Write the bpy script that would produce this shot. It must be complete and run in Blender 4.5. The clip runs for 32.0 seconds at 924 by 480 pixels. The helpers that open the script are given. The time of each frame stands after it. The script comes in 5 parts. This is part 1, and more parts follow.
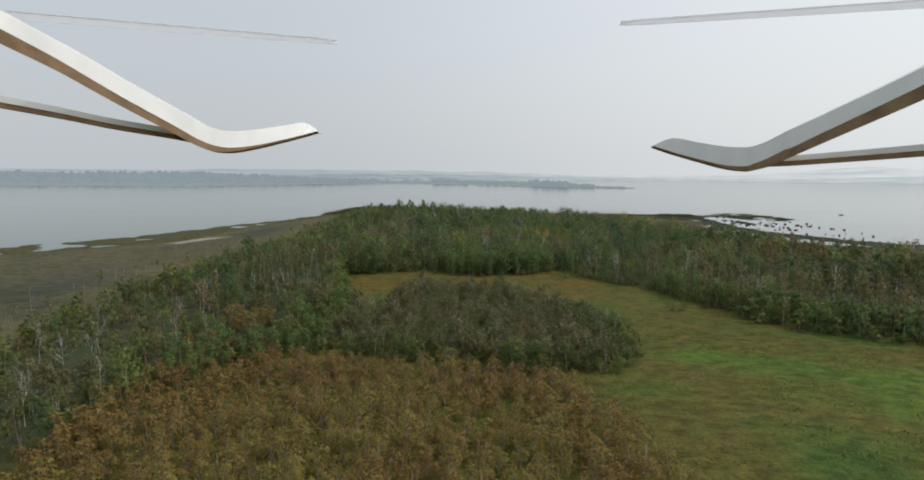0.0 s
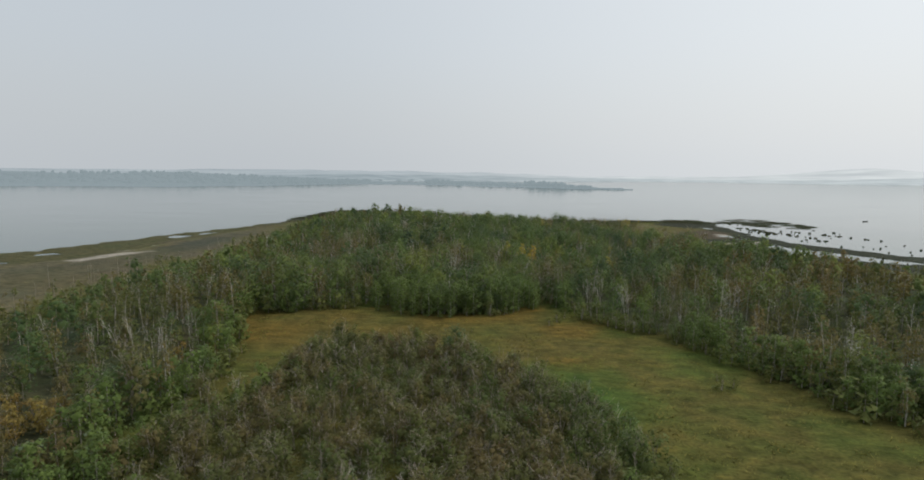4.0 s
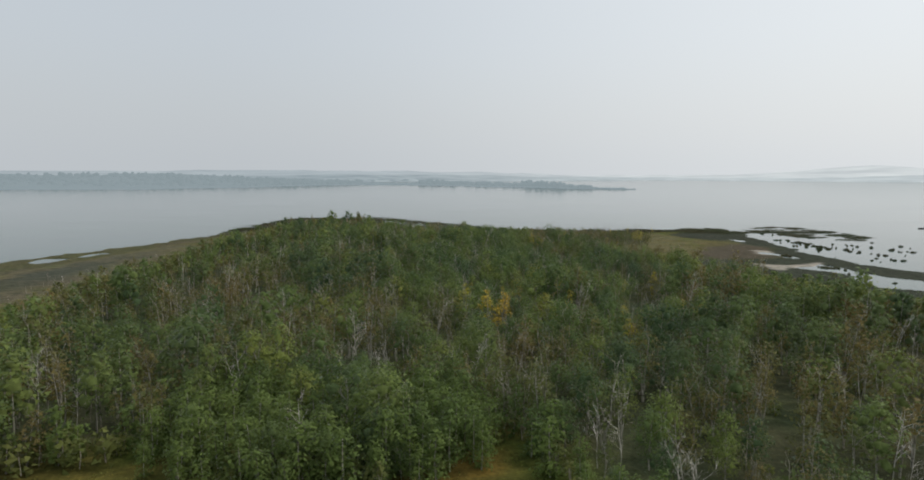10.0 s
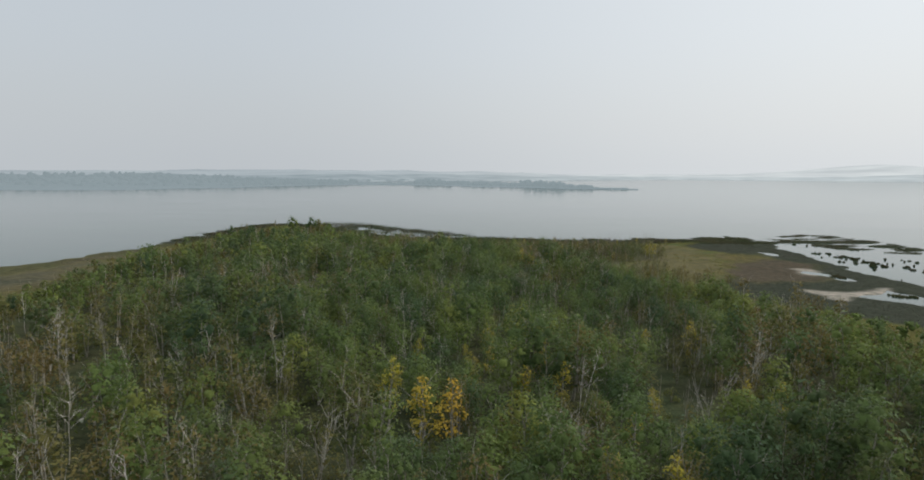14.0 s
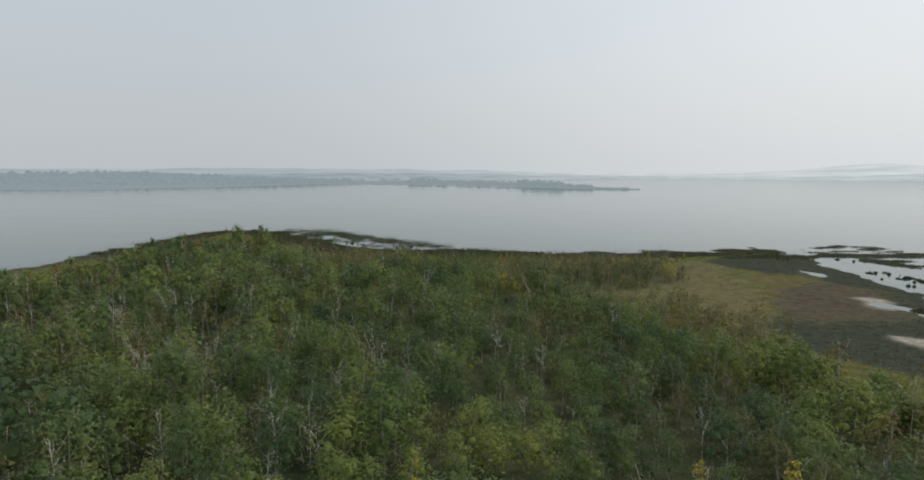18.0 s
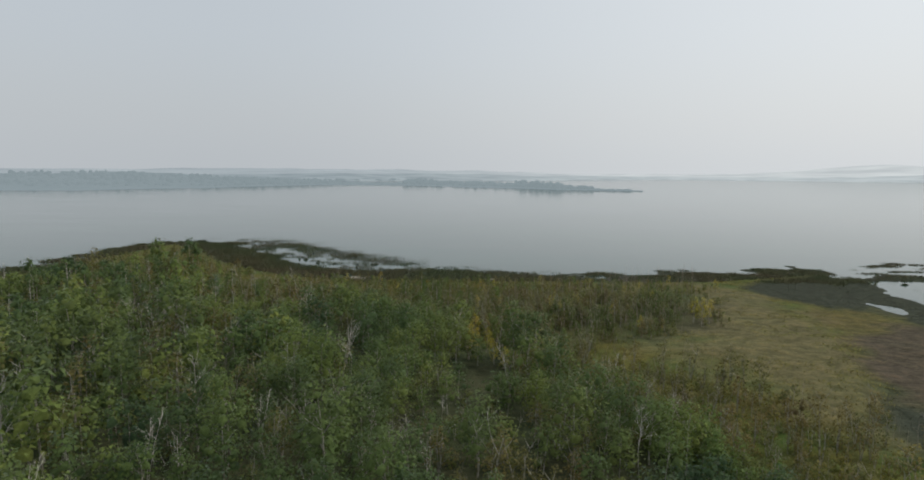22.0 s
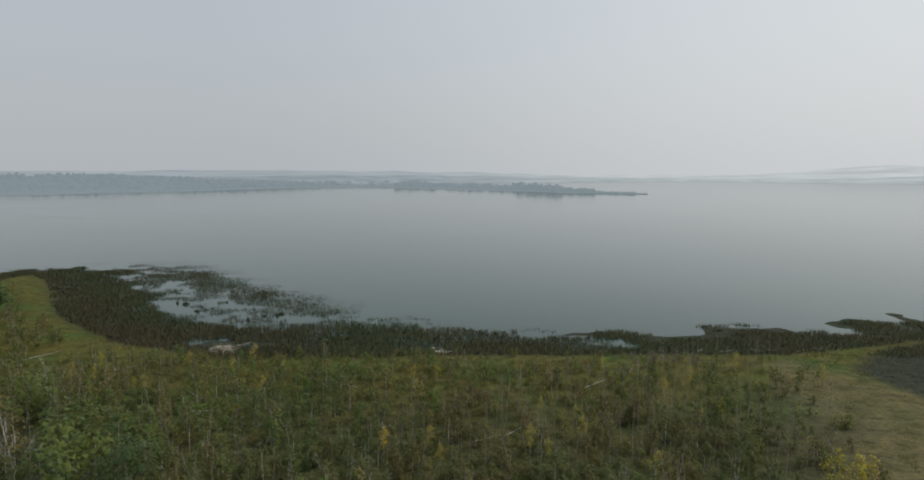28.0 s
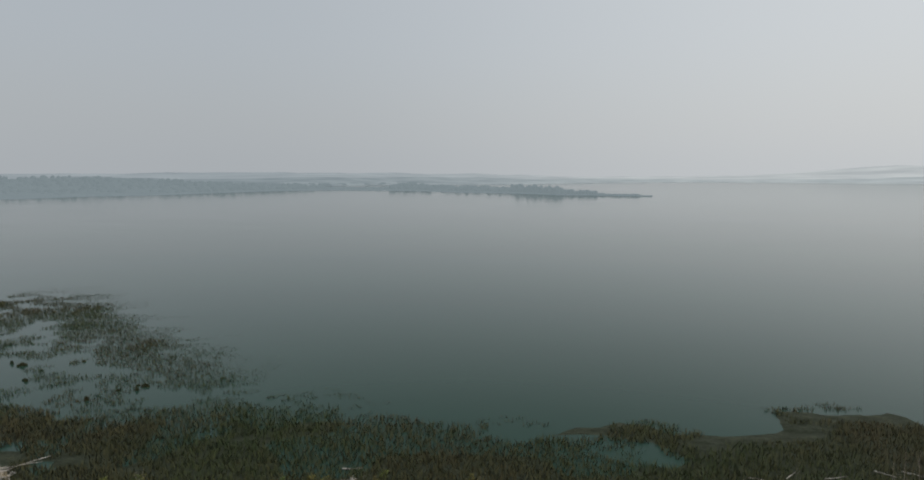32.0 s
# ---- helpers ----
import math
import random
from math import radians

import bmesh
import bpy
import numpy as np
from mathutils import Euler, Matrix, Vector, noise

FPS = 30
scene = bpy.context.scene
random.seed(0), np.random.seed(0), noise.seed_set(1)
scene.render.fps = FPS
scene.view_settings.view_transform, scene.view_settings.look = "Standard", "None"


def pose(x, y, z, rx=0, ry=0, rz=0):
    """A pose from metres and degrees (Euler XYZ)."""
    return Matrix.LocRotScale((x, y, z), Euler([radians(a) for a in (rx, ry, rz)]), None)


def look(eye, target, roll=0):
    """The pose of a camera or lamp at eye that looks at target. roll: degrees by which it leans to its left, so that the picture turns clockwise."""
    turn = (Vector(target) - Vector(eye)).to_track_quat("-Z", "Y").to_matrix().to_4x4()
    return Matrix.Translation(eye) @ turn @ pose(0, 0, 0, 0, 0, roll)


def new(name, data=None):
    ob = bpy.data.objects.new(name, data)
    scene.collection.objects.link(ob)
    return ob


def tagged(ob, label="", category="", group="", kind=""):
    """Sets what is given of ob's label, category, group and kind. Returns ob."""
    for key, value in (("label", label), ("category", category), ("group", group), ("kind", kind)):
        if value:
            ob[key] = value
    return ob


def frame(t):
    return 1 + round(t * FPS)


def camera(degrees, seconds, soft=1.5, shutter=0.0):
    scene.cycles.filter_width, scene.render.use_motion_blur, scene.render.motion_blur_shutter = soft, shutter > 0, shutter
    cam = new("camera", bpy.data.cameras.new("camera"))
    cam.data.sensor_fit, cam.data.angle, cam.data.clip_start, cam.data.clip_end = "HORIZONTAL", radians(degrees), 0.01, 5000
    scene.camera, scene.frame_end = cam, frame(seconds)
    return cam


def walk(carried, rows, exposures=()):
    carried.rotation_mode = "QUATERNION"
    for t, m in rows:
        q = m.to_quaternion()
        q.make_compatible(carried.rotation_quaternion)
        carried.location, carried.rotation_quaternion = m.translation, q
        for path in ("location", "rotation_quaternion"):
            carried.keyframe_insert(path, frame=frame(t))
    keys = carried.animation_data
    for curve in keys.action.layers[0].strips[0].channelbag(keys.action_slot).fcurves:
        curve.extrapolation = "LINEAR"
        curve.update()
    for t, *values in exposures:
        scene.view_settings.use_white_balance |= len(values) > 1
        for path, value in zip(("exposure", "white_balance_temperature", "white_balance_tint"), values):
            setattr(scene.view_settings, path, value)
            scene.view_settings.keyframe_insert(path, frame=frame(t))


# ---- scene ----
# The flight: one straight, level run 30 m above the lake. Seconds, x, y, z, yaw, pitch, roll.
cam = camera(74.0, 32.0, soft=1.75)
PATH = [
    (0.0, 0.00, 0.00, 30.00, 0.00, -6.26, -0.48),
    (2.0, 4.70, 23.60, 30.22, -0.13, -6.24, -0.55),
    (4.0, 9.37, 47.17, 30.43, -0.26, -6.21, -0.63),
    (6.0, 14.00, 70.72, 30.65, -0.29, -6.24, -0.44),
    (8.0, 18.61, 94.23, 30.87, -0.33, -6.26, -0.26),
    (10.0, 23.18, 117.71, 31.09, -0.30, -6.26, -0.26),
    (12.0, 27.71, 141.16, 31.30, -0.27, -6.25, -0.26),
    (14.0, 32.22, 164.58, 31.52, -0.28, -6.32, -0.25),
    (16.0, 36.69, 187.97, 31.74, -0.30, -6.39, -0.24),
    (18.0, 41.12, 211.33, 31.96, -0.36, -6.43, -0.28),
    (20.0, 45.53, 234.65, 32.17, -0.42, -6.47, -0.32),
    (22.0, 49.90, 257.95, 32.39, -0.36, -6.40, -0.39),
    (24.0, 54.24, 281.22, 32.61, -0.31, -6.33, -0.45),
    (26.0, 58.54, 304.46, 32.82, -0.33, -6.30, -0.35),
    (28.0, 62.82, 327.66, 33.04, -0.35, -6.26, -0.25),
    (30.0, 67.06, 350.84, 33.26, -0.31, -6.20, -0.17),
    (32.0, 71.26, 373.99, 33.48, -0.27, -6.13, -0.09),
]
walk(cam, [(t, pose(x, y, z, 90 + pitch, roll, yaw)) for t, x, y, z, yaw, pitch, roll in PATH],
     exposures=[(0, 0.18), (13, 0.17), (19, 0.13), (25, 0.02), (28, -0.07), (32, -0.2)])

# ---- sky and light: smoky overcast, brighter towards a veiled sun ahead on the right ----
SUN_AZ, SUN_EL = 72.0, 48.0                       # degrees clockwise from the heading, above the horizon
sun_dir = Vector((math.sin(radians(SUN_AZ)) * math.cos(radians(SUN_EL)), math.cos(radians(SUN_AZ)) * math.cos(radians(SUN_EL)), math.sin(radians(SUN_EL))))
world = bpy.data.worlds.new("smoky_sky")
scene.world = world
world.use_nodes = True
wn, wl = world.node_tree.nodes, world.node_tree.links
wn.clear()
w_out, w_bg = wn.new("ShaderNodeOutputWorld"), wn.new("ShaderNodeBackground")
w_co = wn.new("ShaderNodeTexCoord")
w_sep = wn.new("ShaderNodeSeparateXYZ")
wl.new(w_co.outputs["Generated"], w_sep.inputs[0])
w_ramp = wn.new("ShaderNodeValToRGB")
w_ramp.color_ramp.interpolation = "EASE"
for i, (at, col) in enumerate([(0.0, (0.447, 0.478, 0.506)), (0.06, (0.450, 0.482, 0.511)), (0.22, (0.458, 0.498, 0.538)), (0.6, (0.505, 0.550, 0.604)), (1.0, (0.51, 0.565, 0.63))]):
    e = w_ramp.color_ramp.elements[i] if i < 2 else w_ramp.color_ramp.elements.new(at)
    e.position, e.color = at, (*col, 1)
wl.new(w_sep.outputs["Z"], w_ramp.inputs[0])
w_dot = wn.new("ShaderNodeVectorMath")
w_dot.operation = "DOT_PRODUCT"
w_dot.inputs[1].default_value = Vector((math.sin(radians(SUN_AZ)), math.cos(radians(SUN_AZ)), 0.15)).normalized()   # the veil spreads the light low along the sun's side
wl.new(w_co.outputs["Generated"], w_dot.inputs[0])
w_glow = wn.new("ShaderNodeMapRange")
w_glow.interpolation_type = "SMOOTHSTEP"
for k, v in (("From Min", -0.1), ("From Max", 1.1), ("To Min", 0.0), ("To Max", 0.25)):
    w_glow.inputs[k].default_value = v
wl.new(w_dot.outputs["Value"], w_glow.inputs["Value"])
w_sky = wn.new("ShaderNodeTexSky")
w_sky.sky_type, w_sky.sun_disc = "NISHITA", False
w_sky.sun_elevation, w_sky.sun_rotation = radians(SUN_EL), radians(SUN_AZ)
w_sky.dust_density, w_sky.air_density = 6.0, 1.5
w_skyk = wn.new("ShaderNodeMixRGB")
w_skyk.blend_type, w_skyk.inputs[0].default_value = "MULTIPLY", 1.0
w_skyk.inputs[2].default_value = (0.012, 0.012, 0.012, 1)
wl.new(w_sky.outputs[0], w_skyk.inputs[1])
w_add = wn.new("ShaderNodeMixRGB")
w_add.blend_type, w_add.inputs[0].default_value = "ADD", 1.0
wl.new(w_ramp.outputs[0], w_add.inputs[1])
wl.new(w_skyk.outputs[0], w_add.inputs[2])
w_gl = wn.new("ShaderNodeMixRGB")
w_gl.blend_type = "ADD"
w_gl.inputs[2].default_value = (0.80, 0.78, 0.74, 1)
wl.new(w_glow.outputs[0], w_gl.inputs[0])
wl.new(w_add.outputs[0], w_gl.inputs[1])
wl.new(w_gl.outputs[0], w_bg.inputs["Color"])
w_bg.inputs["Strength"].default_value = 1.0
wl.new(w_bg.outputs[0], w_out.inputs[0])
sun = new("sun", bpy.data.lights.new("sun", "SUN"))
sun.data.energy, sun.data.angle, sun.data.color = 1.5, radians(24), (1.0, 0.95, 0.88)
sun.matrix_world = look(sun_dir * 200, (0, 0, 0))


# ---- materials ----
def material(name, rough=0.8, spec=0.3):
    m = bpy.data.materials.new(name)
    m.use_nodes = True
    b = m.node_tree.nodes["Principled BSDF"]
    b.inputs["Roughness"].default_value, b.inputs["Specular IOR Level"].default_value = rough, spec
    return m, m.node_tree.nodes, m.node_tree.links, b


def ramp_node(n, stops, ease="LINEAR"):
    r = n.new("ShaderNodeValToRGB")
    r.color_ramp.interpolation = ease
    for i, (at, col) in enumerate(stops):
        e = r.color_ramp.elements[i] if i < 2 else r.color_ramp.elements.new(at)
        e.position, e.color = at, (*col, 1)
    return r


def world_noise(n, l, scale, detail=3.0, stretch=None):
    g, t = n.new("ShaderNodeNewGeometry"), n.new("ShaderNodeTexNoise")
    t.inputs["Scale"].default_value, t.inputs["Detail"].default_value = scale, detail
    if stretch:
        mp = n.new("ShaderNodeMapping")
        mp.inputs["Scale"].default_value = stretch
        l.new(g.outputs["Position"], mp.inputs[0])
        l.new(mp.outputs[0], t.inputs["Vector"])
    else:
        l.new(g.outputs["Position"], t.inputs["Vector"])
    return t


def mix_node(n, l, fac, a, b, blend="MIX"):
    m = n.new("ShaderNodeMixRGB")
    m.blend_type = blend
    for k, v in enumerate((fac, a, b)):
        if hasattr(v, "links"):
            l.new(v, m.inputs[k])
        else:
            m.inputs[k].default_value = v if k == 0 else (*v, 1)
    return m


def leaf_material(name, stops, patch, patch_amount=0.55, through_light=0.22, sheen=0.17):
    """Foliage: each plant its own tint, leaf tufts varied, and a slow drift of colour over the land."""
    m, n, l, b = material(name, 0.75, 0.15)
    oi, at, ge = n.new("ShaderNodeObjectInfo"), n.new("ShaderNodeAttribute"), n.new("ShaderNodeNewGeometry")
    at.attribute_name = "tint"
    add = n.new("ShaderNodeMath")
    l.new(oi.outputs["Random"], add.inputs[0])
    l.new(at.outputs["Fac"], add.inputs[1])
    fr = n.new("ShaderNodeMath")
    fr.operation = "FRACT"
    l.new(add.outputs[0], fr.inputs[0])
    stand, sm = world_noise(n, l, 0.055, 1.5), n.new("ShaderNodeMapRange")           # stands of one stock share a hue
    for k, v in (("From Min", 0.34), ("From Max", 0.66), ("To Min", 0.0), ("To Max", 0.42)):
        sm.inputs[k].default_value = v
    l.new(stand.outputs["Fac"], sm.inputs["Value"])
    own = n.new("ShaderNodeMath")
    own.operation, own.inputs[1].default_value = "MULTIPLY_ADD", 0.58
    l.new(fr.outputs[0], own.inputs[0])
    l.new(sm.outputs[0], own.inputs[2])
    r = ramp_node(n, stops)
    l.new(own.outputs[0], r.inputs[0])
    pn = world_noise(n, l, 0.035, 2.0)
    pr = ramp_node(n, [(0.42, (0, 0, 0)), (0.64, (patch_amount,) * 3)])
    l.new(pn.outputs["Fac"], pr.inputs[0])
    mx = mix_node(n, l, pr.outputs[0], r.outputs[0], patch)
    hs = n.new("ShaderNodeHueSaturation")
    l.new(mx.outputs[0], hs.inputs["Color"])
    mr = n.new("ShaderNodeMapRange")
    mr.inputs["To Min"].default_value, mr.inputs["To Max"].default_value = 0.86, 1.34
    l.new(ge.outputs["Random Per Island"], mr.inputs["Value"])
    grain = world_noise(n, l, 4.5, 2.0)
    gr = n.new("ShaderNodeMapRange")
    for k, v in (("From Min", 0.3), ("From Max", 0.7), ("To Min", 0.88), ("To Max", 1.12)):
        gr.inputs[k].default_value = v
    l.new(grain.outputs["Fac"], gr.inputs["Value"])
    both = n.new("ShaderNodeMath")
    both.operation = "MULTIPLY"
    l.new(mr.outputs[0], both.inputs[0])
    l.new(gr.outputs[0], both.inputs[1])
    l.new(both.outputs[0], hs.inputs["Value"])
    l.new(hs.outputs[0], b.inputs["Base Color"])
    b.inputs["Sheen Weight"].default_value, b.inputs["Sheen Roughness"].default_value = sheen, 0.35      # pale blue sheen lifts foliage at a flat view, in place of haze
    b.inputs["Sheen Tint"].default_value = (0.86, 0.93, 1.0, 1)
    tr, mxs = n.new("ShaderNodeBsdfTranslucent"), n.new("ShaderNodeMixShader")
    l.new(hs.outputs[0], tr.inputs["Color"])
    mxs.inputs[0].default_value = through_light
    l.new(b.outputs[0], mxs.inputs[1])
    l.new(tr.outputs[0], mxs.inputs[2])
    l.new(mxs.outputs[0], n["Material Output"].inputs["Surface"])
    return m


M_GREEN = leaf_material("aspen_leaves", [(0.0, (0.036, 0.068, 0.032)), (0.3, (0.066, 0.106, 0.038)), (0.55, (0.102, 0.148, 0.042)), (0.8, (0.154, 0.194, 0.046)), (1.0, (0.204, 0.220, 0.051))], (0.122, 0.142, 0.047), 0.35, 0.38, 0.17)
M_CLONE = leaf_material("young_aspen_leaves", [(0.0, (0.076, 0.120, 0.034)), (0.5, (0.116, 0.164, 0.040)), (1.0, (0.094, 0.138, 0.036))], (0.124, 0.156, 0.039), 0.4, 0.38)
M_GROVE = leaf_material("grove_leaves", [(0.0, (0.066, 0.098, 0.028)), (0.35, (0.088, 0.112, 0.031)), (0.65, (0.114, 0.108, 0.037)), (1.0, (0.142, 0.106, 0.044))], (0.124, 0.096, 0.038), 0.5, 0.36, 0.13)
M_GREYLEAF = leaf_material("dry_grey_twigs", [(0.0, (0.090, 0.080, 0.078)), (0.5, (0.115, 0.100, 0.095)), (1.0, (0.130, 0.110, 0.100))], (0.105, 0.095, 0.085), 0.4, 0.2)
M_OLIVE = leaf_material("thin_leaves", [(0.0, (0.064, 0.094, 0.030)), (0.35, (0.096, 0.116, 0.034)), (0.65, (0.142, 0.128, 0.042)), (1.0, (0.184, 0.134, 0.050))], (0.156, 0.120, 0.044), 0.5, 0.38, 0.13)
M_YELLOW = leaf_material("yellow_leaves", [(0.0, (0.44, 0.33, 0.035)), (0.5, (0.30, 0.27, 0.035)), (1.0, (0.46, 0.28, 0.035))], (0.28, 0.24, 0.04), 0.25)
M_BROWN = leaf_material("willow_leaves", [(0.0, (0.175, 0.100, 0.034)), (0.35, (0.212, 0.142, 0.038)), (0.7, (0.210, 0.168, 0.040)), (1.0, (0.235, 0.195, 0.046))], (0.188, 0.098, 0.036), 0.45, 0.35)
M_SHRUB = leaf_material("shrub_leaves", [(0.0, (0.086, 0.120, 0.034)), (0.5, (0.124, 0.138, 0.037)), (1.0, (0.104, 0.144, 0.034))], (0.138, 0.132, 0.040), 0.55, 0.38, 0.13)
M_DRY = leaf_material("dry_shrub_leaves", [(0.0, (0.128, 0.132, 0.034)), (0.4, (0.148, 0.146, 0.036)), (0.75, (0.184, 0.152, 0.041)), (1.0, (0.166, 0.124, 0.044))], (0.168, 0.146, 0.038), 0.5, 0.38, 0.13)
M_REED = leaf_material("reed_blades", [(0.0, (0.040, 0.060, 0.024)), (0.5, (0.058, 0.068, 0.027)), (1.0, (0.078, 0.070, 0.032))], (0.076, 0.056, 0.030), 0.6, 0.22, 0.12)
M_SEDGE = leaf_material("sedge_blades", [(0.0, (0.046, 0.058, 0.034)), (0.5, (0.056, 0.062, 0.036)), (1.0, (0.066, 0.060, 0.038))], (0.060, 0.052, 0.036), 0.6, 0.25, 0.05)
M_TUFT = leaf_material("grass_blades", [(0.0, (0.100, 0.140, 0.029)), (0.5, (0.144, 0.140, 0.032)), (1.0, (0.166, 0.126, 0.034))], (0.166, 0.130, 0.034), 0.5, 0.3, 0.04)


def bark(name, a, b_col, knots):
    m, n, l, b = material(name, 0.8, 0.2)
    t = world_noise(n, l, 3.0, 4.0, (1, 1, 0.5))
    r = ramp_node(n, [(0.35, a), (0.6, b_col)])
    l.new(t.outputs["Fac"], r.inputs[0])
    k = world_noise(n, l, 1.6, 2.0, (1, 1, 3.0))
    kr = ramp_node(n, [(0.60, (0, 0, 0)), (0.68, (0.8, 0.8, 0.8))])
    l.new(k.outputs["Fac"], kr.inputs[0])
    mx = mix_node(n, l, kr.outputs[0], r.outputs[0], knots)
    l.new(mx.outputs[0], b.inputs["Base Color"])
    bu = n.new("ShaderNodeBump")
    bu.inputs["Strength"].default_value, bu.inputs["Distance"].default_value = 0.4, 0.03
    l.new(t.outputs["Fac"], bu.inputs["Height"])
    l.new(bu.outputs[0], b.inputs["Normal"])
    return m


M_BARK = bark("aspen_bark", (0.22, 0.20, 0.16), (0.40, 0.375, 0.31), (0.06, 0.05, 0.04))
M_DEAD = bark("bleached_bark", (0.33, 0.30, 0.26), (0.56, 0.52, 0.46), (0.15, 0.12, 0.095))
M_LIMB = bark("pale_limbs", (0.26, 0.222, 0.172), (0.46, 0.40, 0.32), (0.14, 0.11, 0.085))
M_TWIG = bark("dry_twigs", (0.235, 0.20, 0.16), (0.38, 0.335, 0.275), (0.12, 0.10, 0.08))


def ground_material():
    """Grass, dry sedge, brown marsh meadow and pale mud, laid out by the cover map of the sheet."""
    m, n, l, b = material("meadow_ground", 0.95, 0.1)
    at = n.new("ShaderNodeAttribute")
    at.attribute_name = "cover"
    sp = n.new("ShaderNodeSeparateXYZ")
    l.new(at.outputs["Vector"], sp.inputs[0])
    n1, n2, n3 = world_noise(n, l, 0.06, 4.0), world_noise(n, l, 0.45, 5.0, (0.9, 1.25, 1)), world_noise(n, l, 2.2, 5.0)
    grass = ramp_node(n, [(0.30, (0.048, 0.090, 0.017)), (0.42, (0.074, 0.092, 0.019)), (0.56, (0.094, 0.084, 0.021)), (0.75, (0.066, 0.088, 0.018))])
    l.new(n1.outputs["Fac"], grass.inputs[0])
    fine = ramp_node(n, [(0.3, (0.55, 0.58, 0.5)), (0.55, (1.0, 1.0, 1.0)), (0.75, (1.35, 1.25, 1.15))])
    l.new(n2.outputs["Fac"], fine.inputs[0])
    lush = n.new("ShaderNodeAttribute")
    lush.attribute_name = "lush"
    grass = mix_node(n, l, lush.outputs["Fac"], grass.outputs[0], (0.076, 0.128, 0.018))
    dry = mix_node(n, l, sp.outputs["X"], grass.outputs[0], (0.126, 0.110, 0.054))
    rust = n.new("ShaderNodeAttribute")
    rust.attribute_name = "rust"
    dry = mix_node(n, l, rust.outputs["Fac"], dry.outputs[0], (0.130, 0.090, 0.017))
    rus = n.new("ShaderNodeAttribute")
    rus.attribute_name = "russet"
    dry = mix_node(n, l, rus.outputs["Fac"], dry.outputs[0], (0.074, 0.055, 0.040))
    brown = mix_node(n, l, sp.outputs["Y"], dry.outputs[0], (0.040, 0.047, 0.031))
    mud = mix_node(n, l, sp.outputs["Z"], brown.outputs[0], (0.31, 0.280, 0.235))
    c1 = mix_node(n, l, 1.0, mud.outputs[0], fine.outputs[0], "MULTIPLY")
    f3 = ramp_node(n, [(0.3, (0.6, 0.6, 0.6)), (0.6, (1.1, 1.1, 1.1)), (0.8, (1.4, 1.35, 1.2))])
    l.new(n3.outputs["Fac"], f3.inputs[0])
    c2 = mix_node(n, l, 0.8, c1.outputs[0], f3.outputs[0], "MULTIPLY")
    l.new(c2.outputs[0], b.inputs["Base Color"])
    bu = n.new("ShaderNodeBump")
    bu.inputs["Strength"].default_value, bu.inputs["Distance"].default_value = 0.9, 0.5
    l.new(n2.outputs["Fac"], bu.inputs["Height"])
    bu2 = n.new("ShaderNodeBump")
    bu2.inputs["Strength"].default_value, bu2.inputs["Distance"].default_value = 0.8, 0.15
    l.new(n3.outputs["Fac"], bu2.inputs["Height"])
    l.new(bu.outputs[0], bu2.inputs["Normal"])
    l.new(bu2.outputs[0], b.inputs["Normal"])
    return m


def water_material():
    m, n, l, b = material("lake_water", 0.10, 0.5)
    b.inputs["IOR"].default_value = 1.333
    t = world_noise(n, l, 0.012, 3.0, (0.6, 1.6, 1))
    r = ramp_node(n, [(0.3, (0.019, 0.047, 0.035)), (0.7, (0.024, 0.055, 0.041))])
    l.new(t.outputs["Fac"], r.inputs[0])
    l.new(r.outputs[0], b.inputs["Base Color"])
    w1, w2 = world_noise(n, l, 0.9, 4.0, (0.6, 1.3, 1)), world_noise(n, l, 0.02, 2.0, (0.5, 2.0, 1))
    rr = n.new("ShaderNodeMapRange")
    rr.inputs["To Min"].default_value, rr.inputs["To Max"].default_value = 0.08, 0.13
    l.new(w2.outputs["Fac"], rr.inputs["Value"])
    l.new(rr.outputs[0], b.inputs["Roughness"])
    lw, lv = n.new("ShaderNodeLayerWeight"), n.new("ShaderNodeMapRange")          # gloss: the ruffled surface mirrors far more at a flat view
    lv.interpolation_type = "SMOOTHSTEP"
    for k, v in (("From Min", 0.50), ("From Max", 0.97), ("To Min", 0.05), ("To Max", 0.58)):
        lv.inputs[k].default_value = v
    l.new(lw.outputs["Facing"], lv.inputs["Value"])
    l.new(lv.outputs[0], b.inputs["Specular IOR Level"])
    bu = n.new("ShaderNodeBump")
    bu.inputs["Strength"].default_value, bu.inputs["Distance"].default_value = 0.1, 0.05
    l.new(w1.outputs["Fac"], bu.inputs["Height"])
    l.new(bu.outputs[0], b.inputs["Normal"])
    return m


def plain(name, a, b_col, scale=2.0, rough=0.7, spec=0.3):
    m, n, l, b = material(name, rough, spec)
    t = world_noise(n, l, scale, 4.0)
    r = ramp_node(n, [(0.35, a), (0.65, b_col)])
    l.new(t.outputs["Fac"], r.inputs[0])
    l.new(r.outputs[0], b.inputs["Base Color"])
    return m


